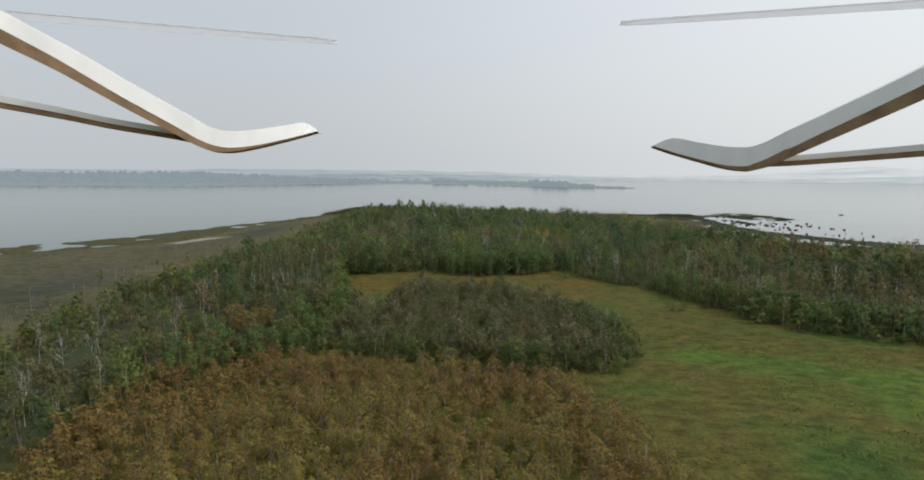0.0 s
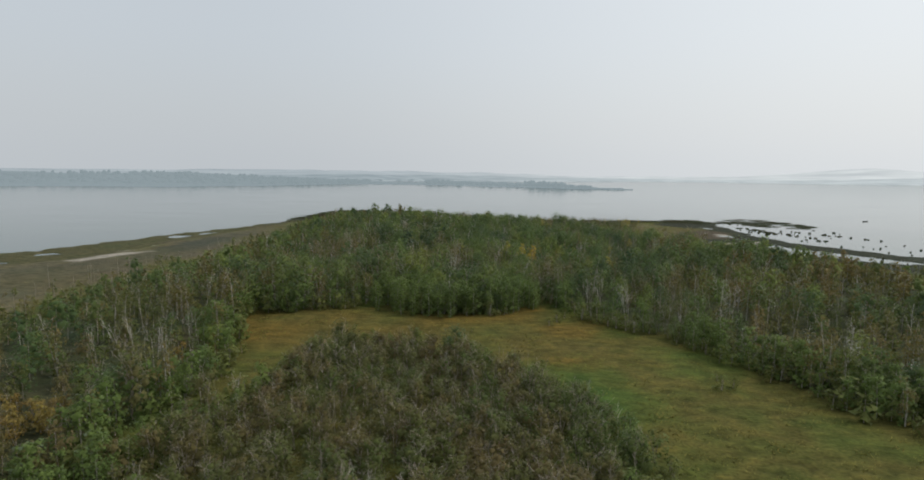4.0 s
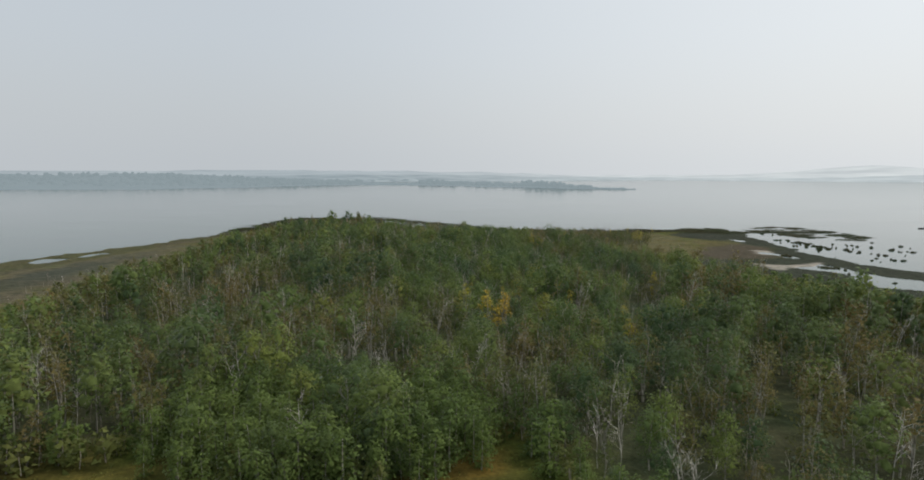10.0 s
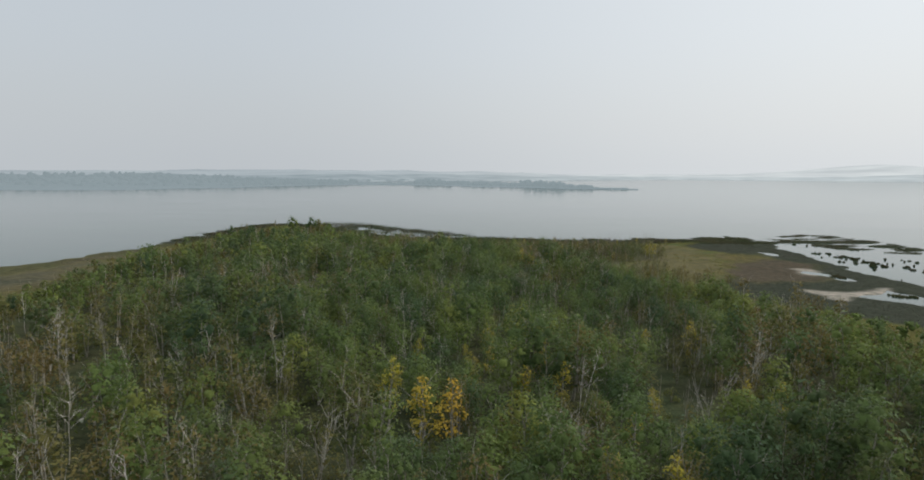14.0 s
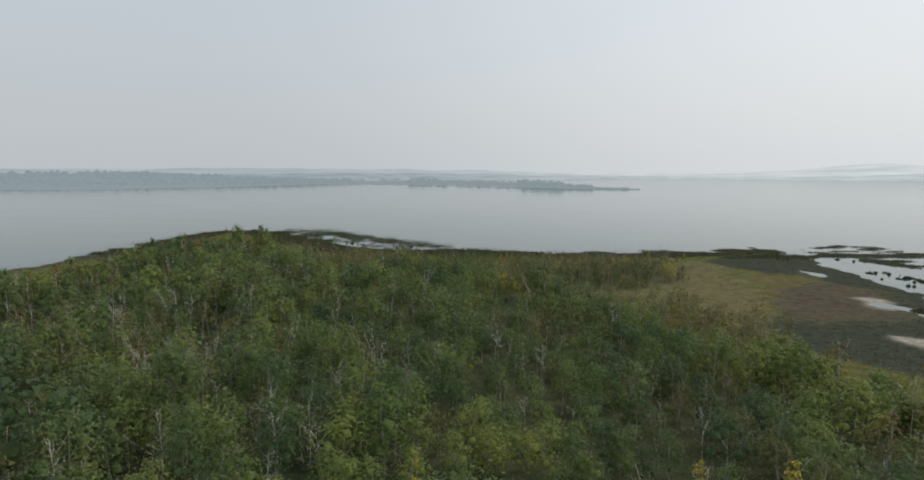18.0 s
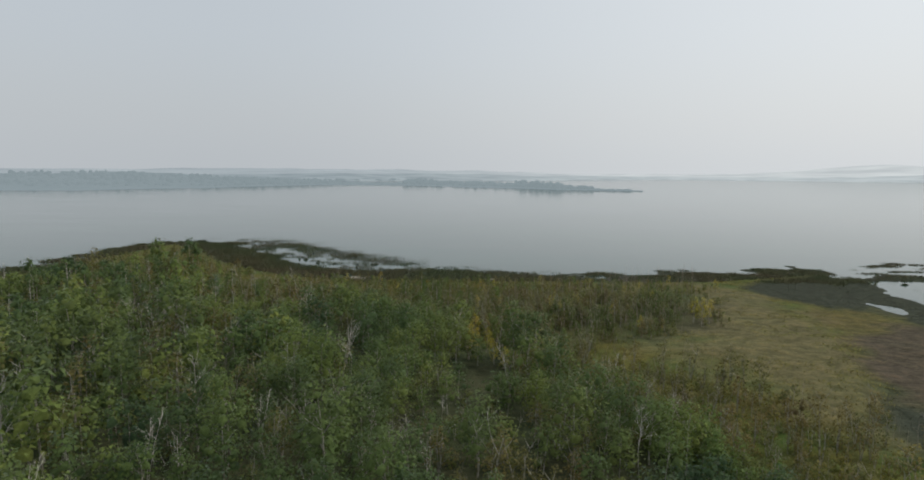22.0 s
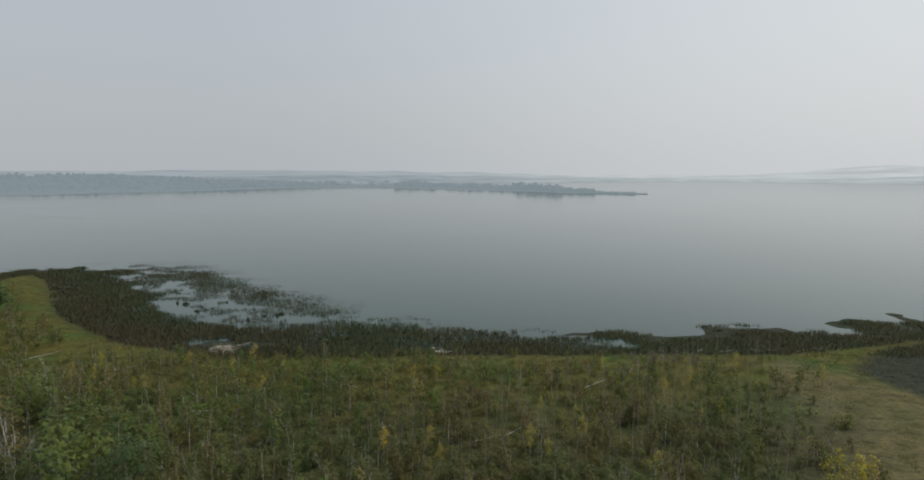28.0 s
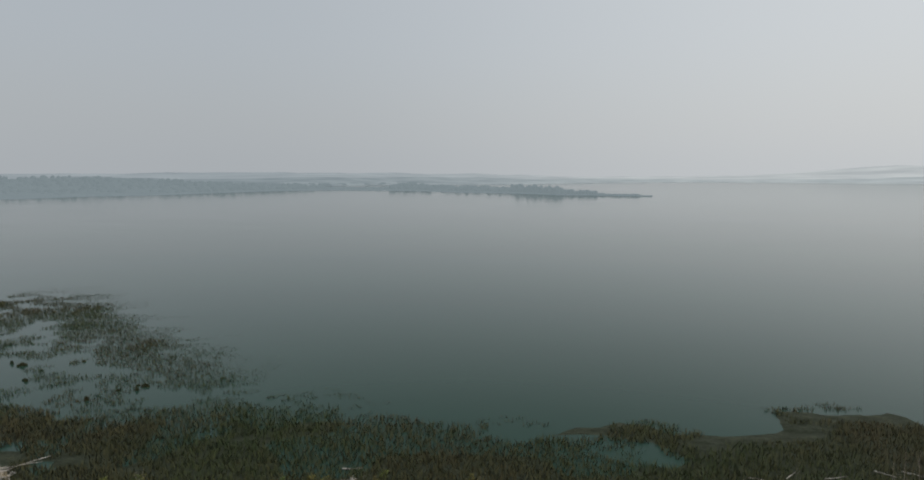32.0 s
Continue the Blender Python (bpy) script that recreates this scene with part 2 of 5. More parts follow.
M_GROUND, M_WATER = ground_material(), water_material()
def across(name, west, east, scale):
    """Distant land with smoke haze put into colour and glow: bluish where the shore is nearer in the west, paler
    towards the far east shore.
    """
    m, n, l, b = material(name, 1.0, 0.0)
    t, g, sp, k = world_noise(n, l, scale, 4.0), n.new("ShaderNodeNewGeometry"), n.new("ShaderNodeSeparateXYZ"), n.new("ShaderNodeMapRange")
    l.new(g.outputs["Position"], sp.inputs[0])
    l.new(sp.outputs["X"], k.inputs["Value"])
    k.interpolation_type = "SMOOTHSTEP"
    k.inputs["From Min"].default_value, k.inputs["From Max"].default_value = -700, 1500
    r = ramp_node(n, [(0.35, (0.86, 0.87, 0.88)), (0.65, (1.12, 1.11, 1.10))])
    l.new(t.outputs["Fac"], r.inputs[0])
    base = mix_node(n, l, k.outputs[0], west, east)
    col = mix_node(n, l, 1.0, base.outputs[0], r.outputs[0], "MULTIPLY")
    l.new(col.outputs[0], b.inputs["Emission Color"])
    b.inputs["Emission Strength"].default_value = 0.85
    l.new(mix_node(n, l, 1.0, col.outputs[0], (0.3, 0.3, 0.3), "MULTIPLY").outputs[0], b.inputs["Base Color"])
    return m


M_FAR = across("hazed_land", (0.240, 0.284, 0.306), (0.410, 0.450, 0.462), 0.008)
M_VEIL = plain("haze_glow_shore", (0.03, 0.035, 0.04), (0.04, 0.045, 0.05), 0.02, 1.0, 0.0)      # distance: smoke haze put in as an emission colour over near-black land
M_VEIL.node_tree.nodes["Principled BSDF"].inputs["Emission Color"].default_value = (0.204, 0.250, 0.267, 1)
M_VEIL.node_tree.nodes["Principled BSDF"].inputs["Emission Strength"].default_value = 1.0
# hills behind: more haze in the glowing colour, so paler
M_FARHILL = across("hazed_hills", (0.310, 0.352, 0.376), (0.478, 0.508, 0.516), 0.003)
M_MOUND = plain("dry_reed_litter", (0.16, 0.13, 0.085), (0.26, 0.22, 0.15), 5.0, 0.95, 0.1)
M_HULL = plain("dark_hull", (0.05, 0.05, 0.05), (0.10, 0.09, 0.08), 3.0, 0.5)

# ---- the plan: outlines in metres, heading along y ----
LAND = [(-330, -160), (-215, 60), (-158, 208), (-118, 255), (-113, 305), (-104, 355), (-92, 410), (-82, 465), (-74, 524), (-60, 512), (-27, 466), (-3, 445), (22, 434), (60, 436.5), (122, 438), (132, 440), (150, 446), (163, 452), (168, 450), (160, 444), (146, 439), (138, 434), (131, 427), (133, 415), (139, 407), (140, 399), (133, 386), (119, 350), (106, 334), (105, 318), (114, 305), (130, 285), (148, 255), (165, 215), (190, 160), (240, 80), (330, -160)]
MARSH = [(-380, -160), (-250, 60), (-180, 225), (-144, 290), (-128, 340), (-106, 395), (-97, 450), (-88, 520), (-76, 538), (-34, 540), (2, 507), (22, 486), (38, 469), (56, 459), (82, 453), (114, 455), (126, 460), (150, 465), (170, 470), (200, 479), (219, 481), (225, 460), (231, 432), (229, 414), (210, 403), (184, 396), (172, 380), (169, 350), (172, 330), (184, 306), (200, 288), (232, 260), (300, 180), (360, 80), (470, -160)]
POND_MAIN = [(167, 422), (179, 440), (186, 437), (189, 424), (196, 412), (206, 406), (216, 396), (222, 340), (244, 262), (224, 252), (184, 284), (174, 308), (164, 328), (162.5, 345), (161, 356), (163, 372), (164, 382), (166, 398), (165, 406)]
PONDS = [
    [(141, 357), (143, 361.5), (146, 361), (149, 356), (151, 349), (150, 342), (147, 342), (146.5, 349), (144, 353)],
    [(137, 321), (143, 323), (149, 328), (151, 320), (152, 311), (153, 302), (157, 299), (164, 287), (178, 262), (168, 262), (148, 279), (141, 284), (142, 294), (145, 308), (139, 314), (136, 319)],
    [(150, 412), (153, 411.5), (156, 404), (155, 397), (152.5, 396), (153, 404)],
    [(166, 448), (169, 451), (173, 449), (171, 444.5), (167, 445)],
    [(-16, 482), (0, 490), (8, 478), (20, 474), (34, 461), (17, 456), (2, 464)],
    [(-30, 503), (-20, 509), (-10, 496), (-18, 492)],
    [(87, 445), (95, 445.5), (99, 442), (91, 442)],
]
MUD = [[(139, 356), (142, 365), (149, 364), (152, 358), (147, 356), (143, 351)], [(124, 315), (126, 328), (136, 323.5), (143, 327), (150, 330), (147, 322), (141, 321), (134, 319), (131, 318), (126, 309)], [(-119, 245), (-117, 253), (-117, 261), (-114, 267), (-107.5, 268), (-104, 271.5), (-102.5, 269), (-107, 259), (-106.5, 253), (-110.5, 248), (-111, 242), (-112, 236)], [(-116, 274), (-113, 281.5), (-110.5, 280), (-113, 273)], [(-114, 286), (-114, 293), (-111, 296.5), (-110.5, 288)]]
WOOD = [(-120, -160), (-76, 60), (-71, 93), (-76, 112), (-76, 132), (-75, 158), (-70, 215), (-66, 275), (-67, 320), (-68, 370), (-64, 425), (-50, 447), (-36, 436), (-18, 420), (0, 409), (15, 402), (28, 393), (36, 378), (52, 373), (64, 362), (69, 340), (77, 322), (79, 306), (87, 301), (94, 288), (104, 272), (112, 252), (122, 225), (142, 190), (175, 140), (170, 96), (84, 104), (68, 112), (60, 120), (54, 136), (48, 156), (38, 165), (33, 175), (30, 187), (26, 183), (18, 173), (3, 173), (-6, 183), (-14, 179), (-24, 174), (-35, 176), (-34, 162), (-28, 146), (-25, 128), (-30, 96), (-44, 84), (-42, 60), (-50, -160)]
GROVE = [(-26, 100), (-16, 94), (-3, 90), (14, 87), (26, 91), (29, 106), (24, 122), (16, 132), (8, 140), (1, 145), (-9, 147), (-13, 139), (-16, 126)]
BROWN = [(-45, -20), (-41, 68), (-43, 84), (-30, 92), (-11, 87), (-2, 87), (12, 83), (19, 68), (22, 52), (27, 20), (20, -40)]
BARE = [(70, 374), (86, 371), (106, 384), (118, 412), (126, 436), (108, 436), (92, 424), (70, 412), (50, 400), (40, 388)]
SCRUB = [(-20, 424), (0, 409), (28, 393), (36, 378), (64, 362), (74, 371), (88, 369), (106, 383), (122, 434), (60, 437), (20, 433)]
LUSH = [(32, 101), (34, 92), (39, 88), (44, 80), (52, 68), (100, 60), (86, 84), (62, 96), (46, 104)]
LAWN = [(32, 101), (33, 94), (38, 91), (44, 94), (49, 97), (44, 102), (38, 104)]
SEDGE = [(124, 372), (130, 392), (138, 404), (146, 403), (152, 396), (148, 383), (145, 362), (131, 343), (118, 337), (116, 350)]
RUSSET = [(112, 341), (119, 338), (131, 337), (141, 340), (156, 373), (150, 384), (140, 384), (128, 374), (118, 358)]
TAN = [(84, 366), (100, 400), (120, 434), (136, 424), (130, 376), (117, 342), (104, 325), (92, 328), (90, 348)]
HOLLOW = [(-46, 150), (-30, 144), (-14, 148), (10, 142), (30, 138), (42, 150), (36, 166), (28, 184), (16, 172), (0, 172), (-16, 178), (-36, 174)]
WEST = [(-330, -160), (-158, 208), (-118, 255), (-113, 305), (-104, 355), (-92, 410), (-74, 330), (-84, 215), (-80, 150), (-73, 95), (-80, 40), (-180, -160)]


def inside(poly, x, y):
    """Signed distance in metres to the outline, positive inside."""
    x, y = np.asarray(x, float), np.asarray(y, float)
    best, odd = np.full(x.shape, 1e9), np.zeros(x.shape, bool)
    for (ax, ay), (bx, by) in zip(poly, poly[1:] + poly[:1]):
        dx, dy = bx - ax, by - ay
        k = np.clip(((x - ax) * dx + (y - ay) * dy) / (dx * dx + dy * dy), 0, 1)
        best = np.minimum(best, np.hypot(x - ax - k * dx, y - ay - k * dy))
        if dy:
            odd ^= ((ay > y) != (by > y)) & (x < ax + (y - ay) * dx / dy)
    return np.where(odd, best, -best)


rng = np.random.default_rng(7)
LATTICE = rng.random((257, 257))


def drift(x, y, size, shift=0.0):
    """Smooth value noise, 0 to 1, with lumps of the given size in metres."""
    u, v = np.asarray(x, float) / size + 37.3 + shift, np.asarray(y, float) / size + 91.7 + shift * 1.7
    i, j = np.floor(u).astype(int), np.floor(v).astype(int)
    a, b = u - i, v - j
    a, b = a * a * (3 - 2 * a), b * b * (3 - 2 * b)
    g = lambda p, q: LATTICE[p % 257, q % 257]
    return (g(i, j) * (1 - a) + g(i + 1, j) * a) * (1 - b) + (g(i, j + 1) * (1 - a) + g(i + 1, j + 1) * a) * b


def rough_edge(poly, x, y, wobble=3.0):
    return inside(poly, x, y) + (drift(x, y, 7.0) - 0.5) * 2 * wobble + (drift(x, y, 2.6, 5) - 0.5) * wobble


def ease(v, a, b):
    k = np.clip((v - a) / (b - a), 0, 1)
    return k * k * (3 - 2 * k)


def pond_depth(x, y):
    d = rough_edge(POND_MAIN, x, y, 2.5)
    for p in PONDS:
        d = np.maximum(d, rough_edge(p, x, y, 1.5))
    return d


def height(x, y):
    land, marsh = rough_edge(LAND, x, y, 2.0), rough_edge(MARSH, x, y, 3.0)
    z = -1.4 + 1.42 * ease(marsh, -10, 3) + 0.9 * ease(land, -3, 10) + (drift(x, y, 6.0, 14) - .5) * .35 * ease(-land, -2, 6)
    z = z + (drift(x, y, 14.0, 3) - 0.5) * 0.35 * ease(land, 0, 8) + (drift(x, y, 45.0, 9) - 0.5) * 0.8 * ease(land, 5, 30)
    z = z + 0.2 * ease(marsh, 0, 8) * ease(-land, -2, 4) * (((x > 100) & (y < 450)) | (y < 430))
    z = z - .35 * ease(.47 - drift(x * .6, y, 5.5, 8), 0, .12) * ease(-land, 10, 18) * ((x < 40) & (y > 440)) - .3 * ease(-land, 14, 30) * ((x < 60) & (y > 445))
    z = z - .5 * ease(.46 - drift(x, y * .7, 9.0, 71), 0, .1) * ((x < -60) & (y < 430)) * ease(-land, 3, 9)      # wet lanes in the western marsh
    z = z - .45 * ease(.52 - drift(x * .45, y, 4.0, 8) * .6 - drift(x * .6, y, 9.0, 15) * .4, -.05, .05) * ((x > 172) & (y > 396))
    return z - 0.5 * ease(pond_depth(x, y), -1.5, 1.5)


# ---- ground sheet, water, far shore ----
def mesh_object(name, verts, faces, mat, smooth=False):
    me = bpy.data.meshes.new(name)
    me.from_pydata(verts, [], faces)
    for mm in mat if isinstance(mat, (list, tuple)) else [mat]:
        me.materials.append(mm)
    if smooth:
        me.polygons.foreach_set("use_smooth", [True] * len(me.polygons))
    return me


def axis(lo, hi, step, far):
    inner = np.arange(lo, hi + step, step)
    out = np.array([40, 120, 300, 700, 1600, 3000, far])
    return np.concatenate([lo - out[::-1], inner, hi + out])


gx, gy = axis(-240, 320, 3.0, 4600), axis(-120, 560, 3.0, 4600)
gx = np.union1d(gx, np.concatenate([np.arange(112.5, 232, 1.5), np.arange(-130.5, -96, 1.5)]))          # finer where the pools lie
gy = np.union1d(gy, np.arange(229.5, 520, 1.5))
GX, GY = np.meshgrid(gx, gy)
GZ = height(GX, GY)
back = (GY < -200)
GZ = np.where(back, 1.0, np.where((GX < -400) | (GX > 500) | (GY > 640), -2.0, GZ))
nx, ny = len(gx), len(gy)
idx = np.arange(nx * ny).reshape(ny, nx)
quads = np.stack([idx[:-1, :-1], idx[:-1, 1:], idx[1:, 1:], idx[1:, :-1]], -1).reshape(-1, 4)
ground_me = mesh_object("ground", np.stack([GX, GY, GZ], -1).reshape(-1, 3).tolist(), quads.tolist(), M_GROUND, True)
tan = .1 * ease(rough_edge(SCRUB, GX, GY, 4), -3, 4) + .3 * ease(rough_edge(SEDGE, GX, GY, 4), -3, 5) + ease(rough_edge(TAN, GX, GY, 6), -4, 10) * 0.8 + ease(rough_edge(WEST, GX, GY, 6), -3, 8) * 0.5
sedge = np.maximum(.15 * ease(rough_edge(SEDGE, GX, GY, 4), -3, 5), ease(rough_edge(WEST, GX, GY, 5), 6, 16) * drift(GX, GY, 30, 2))
west_side = (GX < -60) & (GY < 430)
tan = tan + .6 * west_side * ease(-inside(LAND, GX, GY), -6, 2)
sedge = np.maximum(sedge, ease(-inside(LAND, GX, GY), -4, 1) * np.where(west_side, .35, 1) * (1 - .8 * ease(rough_edge(SEDGE, GX, GY, 4), -3, 5)))
# wood floor: dark litter, deepened here for the shade between trees
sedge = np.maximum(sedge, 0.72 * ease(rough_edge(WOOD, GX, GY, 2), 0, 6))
sedge = np.maximum(sedge, .12 * ease(rough_edge(HOLLOW, GX, GY, 6), -3, 6) * (.5 + drift(GX, GY, 9, 41)))
# ground made darker under the southern scrub
sedge = np.maximum(sedge, .45 * ease(rough_edge(SCRUB, GX, GY, 5), -2, 6) * ease(424 - GY, 0, 24))
russet = ease(rough_edge(RUSSET, GX, GY, 3), -3, 4)
sedge = sedge * (1 - russet) + .12 * russet
west_brown = .6 * ease(rough_edge(WEST, GX, GY, 6), -3, 8) * (.3 + .7 * drift(GX, GY, 20, 63))
mud = np.zeros_like(GX)
for p in MUD:
    mud = np.maximum(mud, ease(rough_edge(p, GX, GY, 2), -1, 2))
mud = np.maximum(mud, .08 * ease(rough_edge(WEST, GX, GY, 6), -3, 8) * (.4 + .8 * drift(GX, GY, 24, 61)))
cover = ground_me.attributes.new("cover", "FLOAT_VECTOR", "POINT")
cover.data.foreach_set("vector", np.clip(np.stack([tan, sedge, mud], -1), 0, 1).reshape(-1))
ground_me.attributes.new("lush", "FLOAT", "POINT").data.foreach_set("value", np.maximum(ease(rough_edge(LUSH, GX, GY, 5), -4, 8) * (.2 + .6 * ease(drift(GX, GY, 9, 31), .3, .7)), ease(rough_edge(LAWN, GX, GY, 2), -1, 3)).ravel())
ground_me.attributes.new("russet", "FLOAT", "POINT").data.foreach_set("value", np.maximum(.85 * russet, west_brown).ravel())
ground_me.attributes.new("rust", "FLOAT", "POINT").data.foreach_set("value", np.maximum(ease(rough_edge(HOLLOW, GX, GY, 6), -3, 6) * (.35 + .65 * ease(drift(GX, GY, 11, 44), .3, .65)), .35 * (1 - russet) * ease(rough_edge(SEDGE, GX, GY, 4), -3, 5)).ravel())
ground = tagged(new("ground", ground_me), "green and yellowing meadow grass with brown sedge on low lake land", "ground", kind="structure")

w = 4800.0
water_me = mesh_object("water", [(-w, -400, 0), (w, -400, 0), (w, w, 0), (-w, w, 0)], [(0, 1, 2, 3)], M_WATER)
water = tagged(new("water", water_me), "calm grey lake water under a smoky sky", "lake", kind="structure")


# far land: waterlines of the mainland and of the nearer shore that runs out into a long spit
MAIN_SHORE = [(-4300, 1500), (-1500, 1700), (-700, 1850), (-364, 1952), (-243, 2150), (-80, 2288), (204, 2348), (566, 2694), (866, 2933), (1144, 3005), (1338, 2880), (1677, 2662), (2088, 2620), (4300, 2500)]
NEAR_SHORE = [(-4300, 740), (-1500, 940), (-726, 1118), (-601, 1165), (-513, 1172), (-474, 1266), (-399, 1314), (-348, 1458), (-270, 1601), (-217, 1633), (-157, 1642), (-28, 1588), (89, 1479), (142, 1449), (192, 1420), (234, 1362), (281, 1352), (320, 1318), (368, 1314)]
NEAR_DEPTH = [900, 900, 800, 740, 700, 620, 560, 420, 320, 250, 190, 480, 470, 380, 240, 90, 60, 22, 3]


def main_shore(x):
    return np.interp(x, [p[0] for p in MAIN_SHORE], [p[1] for p in MAIN_SHORE])


def near_shore(x):
    """The nearer waterline and how deep the land is behind it."""
    xs = [p[0] for p in NEAR_SHORE]
    return np.interp(x, xs, [p[1] for p in NEAR_SHORE]), np.interp(x, xs, NEAR_DEPTH)


fx = np.arange(-4300, 4301, 50.0)
depth = np.array([0, 30, 120, 300, 520, 760, 1000, 1300, 1700])
FX, FD = np.meshgrid(fx, depth)
FY = main_shore(FX) + FD + (drift(FX, FD, 200.0) - 0.5) * 60 * (FD > 0)
rise = 30 + 52 * np.exp(-((FX - 2560) / 420) ** 2) + 8 * np.exp(-((FX + 700) / 700) ** 2) - 16 * np.exp(-((FX - 1100) / 600) ** 2)
FZ = np.where(FD == 0, -0.5, 2.0 + rise * (FD / 1700) ** 0.6 * (0.75 + 0.5 * drift(FX, FY, 300.0)) + 5 * (drift(FX, FY, 90.0, 6) - .5) * (FD > 100))
fi = np.arange(FX.size).reshape(FX.shape)
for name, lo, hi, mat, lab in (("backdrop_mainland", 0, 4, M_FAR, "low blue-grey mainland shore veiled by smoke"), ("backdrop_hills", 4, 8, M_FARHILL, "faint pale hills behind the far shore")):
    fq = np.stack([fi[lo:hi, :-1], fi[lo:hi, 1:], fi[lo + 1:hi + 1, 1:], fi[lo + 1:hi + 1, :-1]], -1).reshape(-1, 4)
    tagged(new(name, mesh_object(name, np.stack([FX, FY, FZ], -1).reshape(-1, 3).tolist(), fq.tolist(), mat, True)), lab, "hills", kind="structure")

nxs = np.concatenate([np.arange(-4300, -760, 60.0), np.arange(-760, 369, 12.0)])
ny0, nyd = near_shore(nxs)
ny0 = ny0 + (drift(nxs, nxs * 0, 40.0, 8) - .5) * 24 * np.clip(nyd / 200, .1, 1)
slices = np.array([0, .06, .3, .6, .85, 1.0])
NX, NS = np.meshgrid(nxs, slices)
upland = np.clip((-250 - NX) / 500, 0, 1)
NZ = np.where((NS == 0) | ((NS == 1) & (NX > -300)), -.4, 1.4 + 21 * upland * NS * (.7 + .6 * drift(NX, NS * 300, 160.0, 4)))
nfi = np.arange(NX.size).reshape(NX.shape)
nq = np.stack([nfi[:-1, :-1], nfi[:-1, 1:], nfi[1:, 1:], nfi[1:, :-1]], -1).reshape(-1, 4)
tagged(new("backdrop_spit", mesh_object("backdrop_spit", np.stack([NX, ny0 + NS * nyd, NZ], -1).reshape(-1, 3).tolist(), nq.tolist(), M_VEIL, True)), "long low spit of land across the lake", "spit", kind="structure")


# ---- plants ----
def tube(points, radii, sides):
    """A tapered tube along points, as vertices and quads."""
    v, f = [], []
    for k, (p, r) in enumerate(zip(points, radii)):
        for s in range(sides):
            a = 2 * math.pi * s / sides
            v.append((p[0] + r * math.cos(a), p[1] + r * math.sin(a), p[2]))
        if k:
            for s in range(sides):
                a, b = (k - 1) * sides + s, (k - 1) * sides + (s + 1) % sides
                f.append((a, b, b + sides, a + sides))
    return v, f


def join(pieces):
    v, f = [], []
    for pv, pf in pieces:
        o = len(v)
        v += pv
        f += [tuple(i + o for i in q) for q in pf]
    return v, f


def leaf_tufts(r, centres, size):
    """Small three-cornered leaf tufts, turned every way but mostly facing up and out, shaded softly as one mass."""
    v, f, soft = [], [], []
    for c, out in centres:
        nrm = Vector((out[0], out[1], out[2] + 0.6)) + Vector((r.gauss(0, .45), r.gauss(0, .45), r.gauss(0, .45)))
        nrm.normalize()
        t = nrm.orthogonal().normalized()
        b = nrm.cross(t)
        c, o, turn, s = Vector(c), len(v), r.uniform(0, 6.3), size * r.uniform(.55, 1.3)
        for k in range(3):
            a = turn + 2.1 * k + r.uniform(-.5, .5)
            v.append((c + (t * math.cos(a) + b * math.sin(a)) * s * r.uniform(.45, .8))[:])
        f.append((o, o + 1, o + 2))
        soft += [(Vector((.55 * out[0] + .2 * c.x, .55 * out[1] + .2 * c.y, .55 * out[2] + .4)) + .35 * nrm).normalized()[:]] * 3
    return v, f, soft


def stem(r, h, base, lean=0.05, rings=5, sides=5):
    pts, x, y = [], 0.0, 0.0
    dx, dy = r.gauss(0, lean), r.gauss(0, lean)
    for k in range(rings):
        z = h * k / (rings - 1)
        pts.append((x, y, z - (0.3 if k == 0 else 0)))
        x, y = x + (dx + r.gauss(0, .09)) * h / rings, y + (dy + r.gauss(0, .09)) * h / rings
    return pts, [base * (1 - 0.85 * k / (rings - 1)) + 0.008 for k in range(rings)]


def on_stem(pts, k):
    k = min(max(k, 0), 0.999) * (len(pts) - 1)
    a, b, q = pts[int(k)], pts[int(k) + 1], k - int(k)
    return tuple(a[i] * (1 - q) + b[i] * q for i in range(3))


def limb(r, start, length, rise, radius, twigs, sides=3):
    az = r.uniform(0, 2 * math.pi)
    d = Vector((math.cos(az), math.sin(az), rise)).normalized()
    p, pts = Vector(start), [Vector(start)]
    for _ in range(3):
        d = (d + Vector((r.gauss(0, .22), r.gauss(0, .22), r.gauss(0.06, .2)))).normalized()
        p = p + d * length / 3
        pts.append(p.copy())
    out = [tube([q[:] for q in pts], [radius * (1 - .27 * i) for i in range(4)], sides)]
    for _ in range(twigs):
        s = pts[r.choice((1, 2, 3))]
        e = (d + Vector((r.gauss(0, .7), r.gauss(0, .7), r.gauss(.2, .5)))).normalized()
        m = s + e * length * .22
        q = m + (e + Vector((r.gauss(0, .3), r.gauss(0, .3), .2))) * length * .18
        out.append(tube([s[:], m[:], q[:]], [radius * .45, radius * .35, radius * .12], 3))
    return out, pts


ICO = []
for i in range(12):                                # the twelve corners of a bough's rounded inner mass
    k = (i - 1) % 5
    up, turn = (1, 0) if i == 0 else (-1, 0) if i == 11 else (.447, 72 * k) if i < 6 else (-.447, 72 * k + 36)
    ICO.append(Vector((math.sqrt(max(0, 1 - up * up)) * math.cos(radians(turn)), math.sqrt(max(0, 1 - up * up)) * math.sin(radians(turn)), up)))
ICO_FACES = [(0, 1 + k, 1 + (k + 1) % 5) for k in range(5)] + [(11, 6 + (k + 1) % 5, 6 + k) for k in range(5)]
